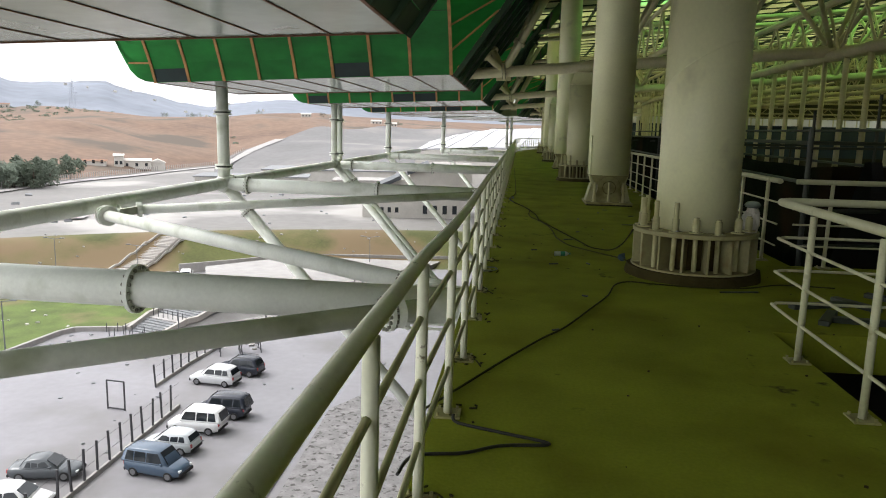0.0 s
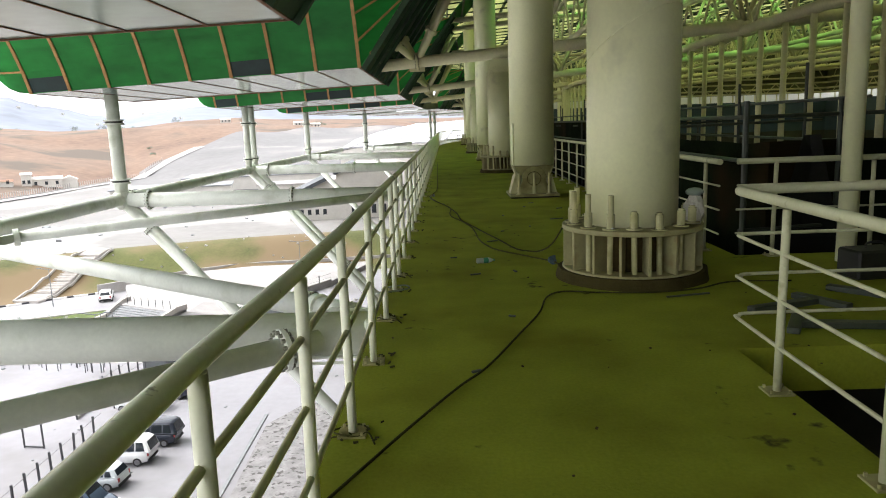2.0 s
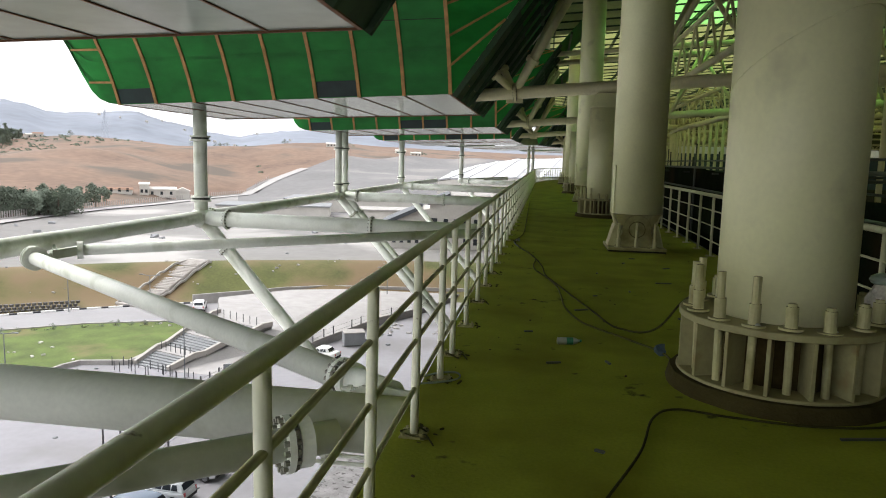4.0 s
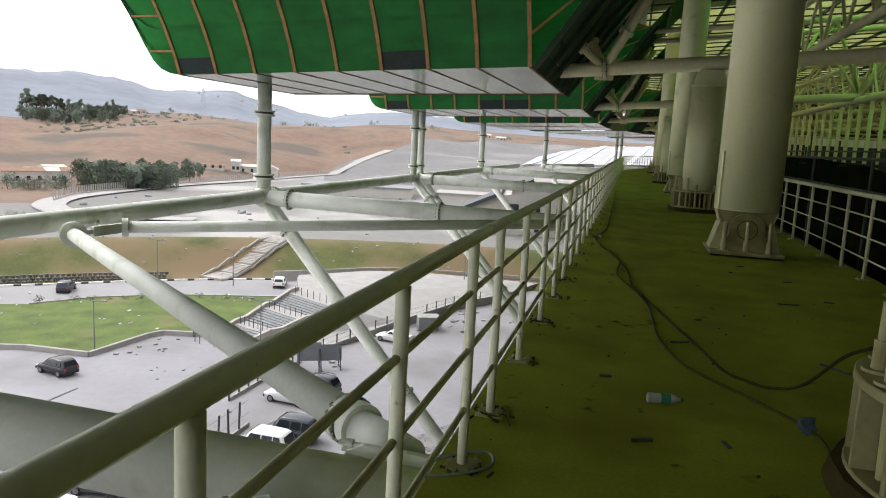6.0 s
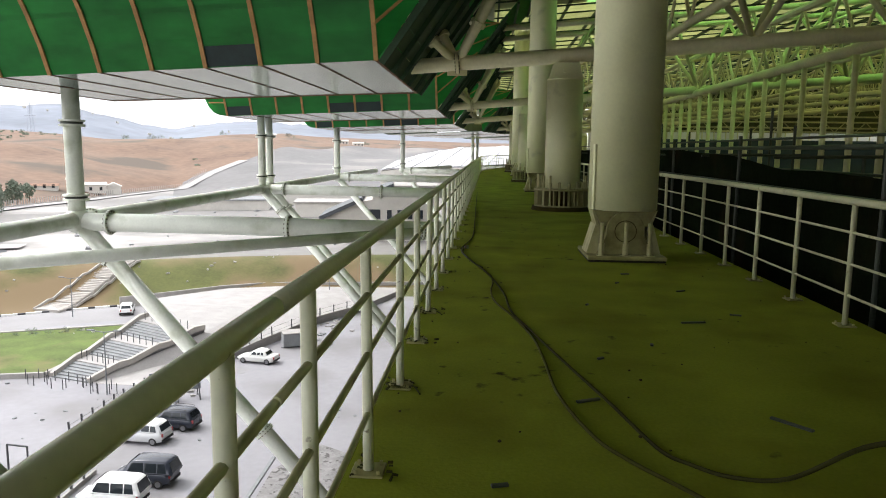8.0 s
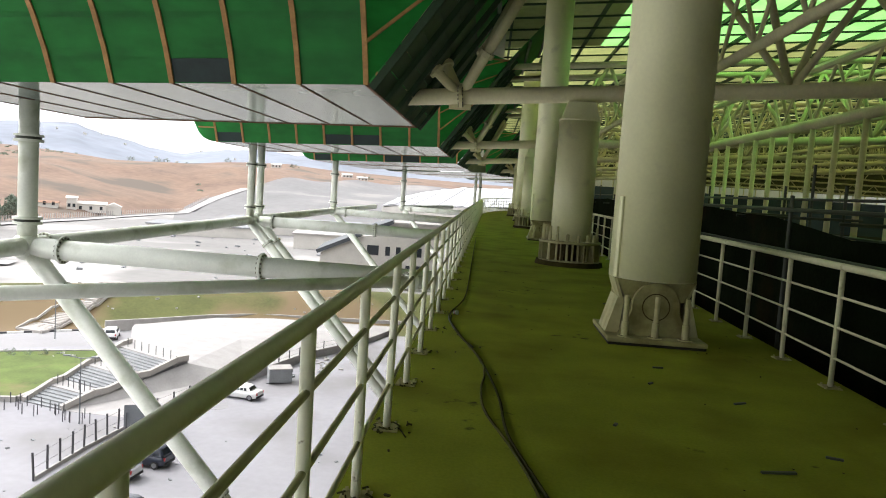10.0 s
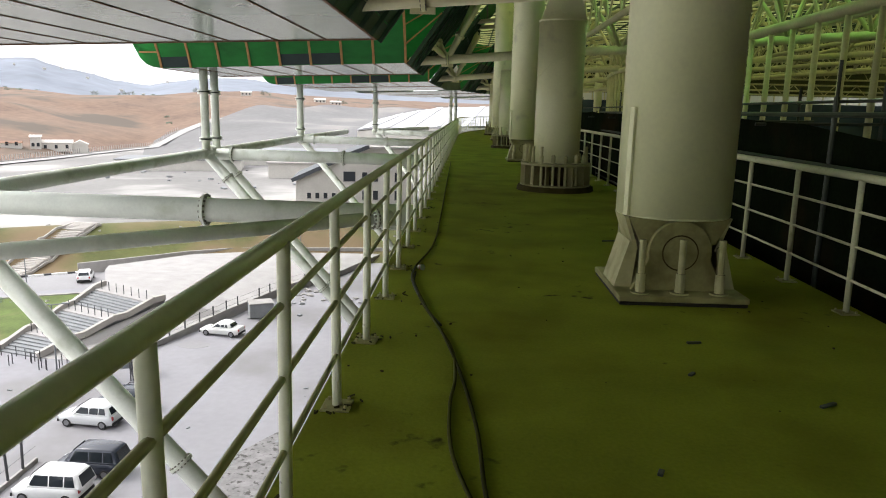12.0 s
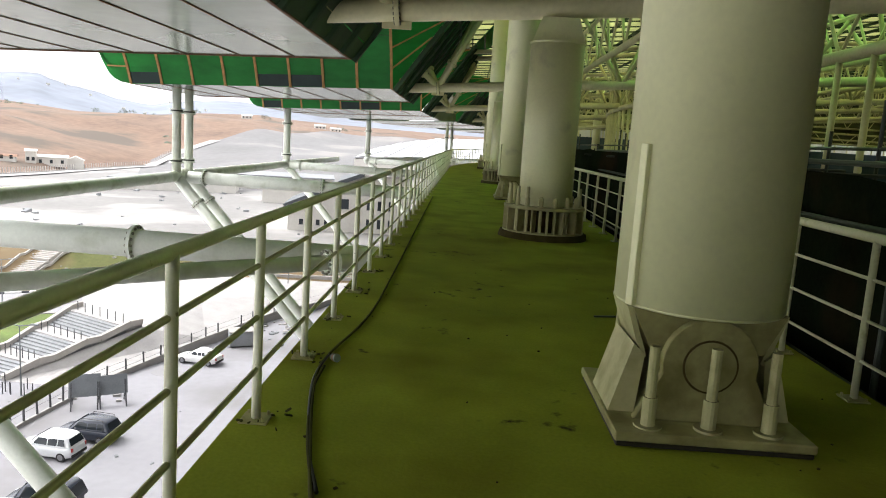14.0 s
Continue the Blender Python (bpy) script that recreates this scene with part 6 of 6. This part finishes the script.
hose("cable", [(-0.46, 2.97, c), (-0.41, 3.17, c), (-0.17, 3.24, c), (0.01, 3.35, c), (0.26, 3.41, c), (0.01, 3.5, c + 0.005), (-0.23, 3.58, c + 0.01), (-0.26, 3.62, 0.05)], 0.009, BLACK, "short black cable tied at a rail post")
hose("cable", [(1.62, 8.90, 0.56), (1.56, 9.12, 0.44), (1.46, 9.45, 0.16), (1.34, 9.72, 0.03), (1.20, 9.88, c), (1.09, 10.05, c), (0.96, 10.67, c), (0.79, 11.42, c), (0.60, 12.3, c), (0.46, 13.0, c), (0.42, 13.7, c), (0.36, 14.25, c), (0.28, 14.78, c), (0.17, 15.35, c), (0.02, 15.95, c), (-0.10, 16.6, c), (-0.12, 17.05, c)], 0.010, GREYB, "black cable hanging from the column ring and running along the slab")
hose("cable", [(1.40, 8.35, 0.03), (1.44, 8.95, 0.03), (1.20, 9.48, c), (0.93, 9.88, c), (0.79, 10.18, c), (0.67, 10.8, c), (0.64, 11.5, c), (0.60, 12.1, c), (0.48, 12.75, c), (0.31, 13.45, c), (0.28, 14.0, c), (0.30, 14.4, c), (0.27, 14.9, c), (0.13, 15.5, c), (-0.04, 16.3, c), (-0.13, 16.85, c), (-0.14, 17.3, c), (-0.02, 18.5, c), (-0.02, 20.6, c), (-0.07, 25.0, c), (-0.14, 32.0, c)], 0.010, GREYC, "dusty grey cable winding along the slab")
hose("cable", [(0.18, 15.4, c), (0.04, 15.87, c), (-0.13, 16.75, c), (-0.14, 17.3, c)], 0.010, BLACK, "black cable beside the rail posts")
hose("cable", [(-0.44, 7.7, 0.05), (-0.25, 7.86, 0.03), (-0.16, 8.0, 0.02), (-0.2, 8.12, 0.02), (-0.32, 8.05, 0.03), (-0.42, 7.9, 0.04)], 0.008, WHITE, "pale wire looped round a rail post")

PLASTIC = mat("clear_bottle_plastic", (0.62, 0.66, 0.60), 0.15, vary=0.1, translucent=0.5)
BGREEN = mat("green_bottle_label", (0.04, 0.22, 0.12), 0.4)
bt = thing("bottle", "empty clear plastic bottle with a green label lying on the slab", "bottle", at=pose(0.65, 9.22, 0.034, 0, 0, 12) @ Matrix.Diagonal((0.82, 0.82, 0.82, 1)))
bm = bmesh.new()
prof = [(-0.115, 0.03), (-0.11, 0.038), (0.06, 0.038), (0.09, 0.03), (0.115, 0.014), (0.125, 0.014)]
for (xa, ra), (xb, rb) in zip(prof, prof[1:]):
    tube(bm, (xa, 0, 0), (xb, 0, 0), ra, 14, rb, caps=xa < -0.112)
part("body", bm, PLASTIC, bt, smooth=True)
bm = bmesh.new()
tube(bm, (-0.02, 0, 0), (0.05, 0, 0), 0.0395, 14)
part("bottle_label", bm, BGREEN, bt)
bm = bmesh.new()
tube(bm, (0.125, 0, 0), (0.145, 0, 0), 0.016, 10)
part("cap", bm, BGREEN, bt)
# crushed cup by the rail
cp = thing("cup", "crushed pale plastic cup lying by the rail", "cup", at=pose(-0.08, 17.2, 0.026, 80, 0, 40) @ Matrix.Diagonal((0.55, 0.62, 0.7, 1)))
bm = bmesh.new()
tube(bm, (0, 0, -0.05), (0, 0, 0.05), 0.035, 14, 0.048)
part("body", bm, WHITE, cp, smooth=True)
bm = bmesh.new()
tube(bm, (0, 0, -0.01), (0, 0, 0.02), 0.0445, 14, 0.046)
part("band", bm, RUST, cp, "dull red printed band")
# bag, wad and rag left on the first column's ring
bg = thing("bag", "crumpled white plastic sack standing on the column ring", "bag", at=pose(2.66, 8.12, 0.55) @ Matrix.Diagonal((0.75, 0.75, 1.0, 1)))
bm = bmesh.new()
bmesh.ops.create_icosphere(bm, subdivisions=3, radius=0.13)
for v in bm.verts:
    v.co.z = max(-0.13, v.co.z * 1.35)
    v.co += v.normal * 0.035 * noise.noise(v.co * 14)
    v.co.z += 0.13
part("sack", bm, mat("dirty_white_sack", (0.52, 0.50, 0.42), 0.7, vary=0.3, scale=8), bg)
bm = bmesh.new()
bmesh.ops.create_icosphere(bm, subdivisions=2, radius=0.10, matrix=Matrix.Translation((0, 0, 0.31)) @ Matrix.Diagonal((1.2, 1.1, 0.45, 1)))
part("cap", bm, WHITE, bg, "pale cap over the sack")
for (x, y, z, s) in ((1.80, 7.83, 0.55, 0.03), (2.25, 7.78, 0.55, 0.028), (1.41, 9.05, 0.05, 0.05)):
    bm = bmesh.new()
    bmesh.ops.create_icosphere(bm, subdivisions=2, radius=s)
    for v in bm.verts:
        v.co += v.normal * s * 0.6 * noise.noise(v.co * 30)
    w = solid("wad", bm, PLASTIC if z > 0.3 else BLUE, "crumpled scrap of plastic dropped at the column ring", "scrap", "plastic scraps")
    w.location = (x, y, z)
# sticks and flat scraps
SCR = [(0.84, 10.72, 25, 0.16), (1.90, 10.45, -50, 0.24), (2.03, 12.77, 10, 0.22), (0.52, 8.6, 20, 0.12), (0.95, 8.7, -70, 0.08), (2.38, 7.41, 12, 0.42), (2.1, 19.05, 15, 0.22), (1.05, 11.6, 40, 0.06), (1.5, 12.0, 80, 0.05), (0.4, 5.6, 30, 0.07), (2.3, 14.2, 30, 0.12), (2.5, 13.1, -20, 0.10), (1.2, 13.4, 66, 0.05), (0.3, 9.6, 15, 0.08), (0.75, 6.9, -30, 0.06), (1.9, 15.2, 10, 0.1), (1.7, 14.6, 50, 0.06)]
for x, y, a, l in SCR:
    bm = bmesh.new()
    box(bm, -l / 2, l / 2, -0.012, 0.012, 0, 0.014, bevel=0.003)
    s = solid("scrap", bm, SCAFF, "small dark scrap lying on the slab", "scrap", "scraps on the slab")
    s.matrix_world = pose(x, y, 0.001, 0, 0, a)
# fine grit
bm = bmesh.new()
for i in range(260):
    x, y = random.uniform(-0.35, 3.3), random.uniform(3, 30)
    if x < 0.1 or random.random() < 0.5:
        s = random.uniform(0.003, 0.009)
        box(bm, -s, s, -s * .7, s * .7, 0, s, m=pose(x, y, 0, 0, 0, random.uniform(0, 180)))
solid("grit", bm, GROUT, "fine grit scattered over the slab", "grit", kind="stuff")

# dark rags and dirt gathered round the rail posts
bm = bmesh.new()
for y in YA[3:] + YB:
    for k in range(9):
        l = random.uniform(0.008, 0.022)
        m = pose(-0.30 + random.uniform(-0.10, 0.16), y + random.uniform(-0.14, 0.14), 0.013, random.uniform(-20, 20), random.uniform(-20, 20), random.uniform(0, 180))
        box(bm, -l, l, -l * 0.3, l * 0.3, -0.004, random.uniform(0.003, 0.009), m=m)
solid("post_litter", bm, GREYB, "dark crumbs and dirt gathered round the rail posts", "litter", kind="stuff")
for y in YA[4::2] + YB[:6:2]:
    s = 0.055 + random.uniform(0, 0.02)
    hose("cable", [(-0.30 + s * 1.3 * math.cos(u), y + s * math.sin(u), 0.016 + 0.008 * math.sin(2 * u)) for u in (0.2, 1.2, 2.2, 3.2, 4.2, 5.2, 6.0)] + [(-0.16, y - 0.16, 0.012)], 0.005, GREYB, "thin dirty wire twisted round the foot of a rail post", 5)

# ---- clutter behind the stair opening ----
tb = thing("tool_box", "black tool case on the slab beyond the stair opening", "tool case", at=pose(4.35, 7.95, 0, 0, 0, 8))
bm = bmesh.new()
box(bm, -0.28, 0.28, -0.16, 0.16, 0, 0.28, bevel=0.02)
part("body", bm, BLACK, tb)
bm = bmesh.new()
sweep(bm, spline([(-0.1, 0, 0.28), (-0.08, 0, 0.33), (0.08, 0, 0.33), (0.1, 0, 0.28)], 5), 0.012, 6)
part("handle", bm, BLACK, tb)
for (x, y, a, l) in ((3.0, 6.9, 20, 0.7), (3.35, 7.0, -62, 0.5), (2.85, 6.4, 60, 0.5), (3.2, 6.3, -10, 0.8), (3.8, 7.3, -50, 0.45)):
    bm = bmesh.new()
    box(bm, -l / 2, l / 2, -0.045, 0.045, 0, 0.05, bevel=0.006)
    s = solid("plank", bm, SCAFF, "dark stained offcut of timber on the slab", "plank", "timber offcuts")
    s.matrix_world = pose(x, y, 0.002, 0, 0, a)
# scaffold poles with dark netting
sc = thing("scaffold", "dark steel scaffold with ledgers and torn netting", "scaffold")
for x, y, r in ((4.05, 10.3, 0.04), (5.4, 10.6, 0.03), (6.8, 11.0, 0.03), (4.3, 14.2, 0.03), (4.3, 18.5, 0.03), (4.4, 23, 0.03), (4.6, 28, 0.03), (4.6, 34, 0.03)):
    bm = bmesh.new()
    tube(bm, (x, y, -3.0), (x, y, 1.75), r, 8)
    part("standard", bm, SCAFF, sc)
for k in range(26):
    # a second row of standards, uneven in height, tied by short transoms
    y = 12.0 + 1.75 * k
    x, h = 6.3 + 0.25 * math.sin(2.1 * k), 1.9 + 0.55 * math.sin(1.3 * k)
    bm = bmesh.new()
    tube(bm, (x, y, -3.4), (x, y, h), 0.028, 6)
    part("standard", bm, SCAFF, sc)
    if k % 2:
        bm = bmesh.new()
        tube(bm, (4.35, y, 1.42), (x + 0.3, y, 1.46), 0.024, 6)
        part("transom", bm, SCAFF, sc)
for z in (1.15, 1.78):
    bm = bmesh.new()
    tube(bm, (6.25, 11.4, z), (6.5, 57, z + 0.05), 0.026, 6)
    part("ledger", bm, SCAFF, sc)
for z, x0, y0, x1, y1 in ((1.55, 4.0, 10.3, 8.5, 11.3), (1.55, 4.05, 10.3, 4.6, 34), (1.0, 4.05, 10.3, 4.6, 34), (0.6, 4.0, 10.3, 8.5, 11.3), (0.1, 4.0, 10.3, 8.5, 11.3), (-0.4, 4.05, 10.3, 4.6, 34)):
    bm = bmesh.new()
    tube(bm, (x0, y0, z), (x1, y1, z + 0.02), 0.028, 8)
    part("ledger", bm, SCAFF, sc)
bm = bmesh.new()
rows = []
for i in range(9):
    z = 1.3 - 0.22 * i
    w = 0.12 + 0.05 * i
    rows.append([bm.verts.new((5.0 - w + 0.04 * noise.noise((i, 0, 1)), 10.5, z)), bm.verts.new((5.0 + 0.05 * math.sin(i), 10.58, z)), bm.verts.new((5.0 + w + 0.06 * noise.noise((i, 3, 1)), 10.52, z))])
for a, b in zip(rows, rows[1:]):
    for j in range(2):
        bm.faces.new((a[j], b[j], b[j + 1], a[j + 1]))
bmesh.ops.solidify(bm, geom=list(bm.faces), thickness=0.02)
part("netting", bm, BLACK, sc)

# dark debris net hung along the scaffold
bm = bmesh.new()
rows = []
path = [(8.6, 11.4), (7.2, 11.05), (5.8, 10.8), (4.5, 10.6)] + [(4.45 + 0.006 * i, 11.2 + 1.2 * i) for i in range(36)]
for i, (x, y) in enumerate(path):
    top = 1.20 + 0.36 * smooth(14, 24, y) + 0.07 * noise.noise((i * 0.6, 0, 4))
    col = []
    for k in range(6):
        z = top - (top + 3.1) * k / 5
        col.append(bm.verts.new((x + 0.10 * noise.noise((i * 0.9, k * 0.7, 1)) * k / 3, y + 0.08 * noise.noise((i * 0.9, k * 0.7, 6)) * k / 3, z)))
    rows.append(col)
for a, b in zip(rows, rows[1:]):
    for k in range(5):
        bm.faces.new((a[k], b[k], b[k + 1], a[k + 1]))
bmesh.ops.solidify(bm, geom=list(bm.faces), thickness=0.015)
part("debris_net", bm, NET, sc, "dark debris netting")
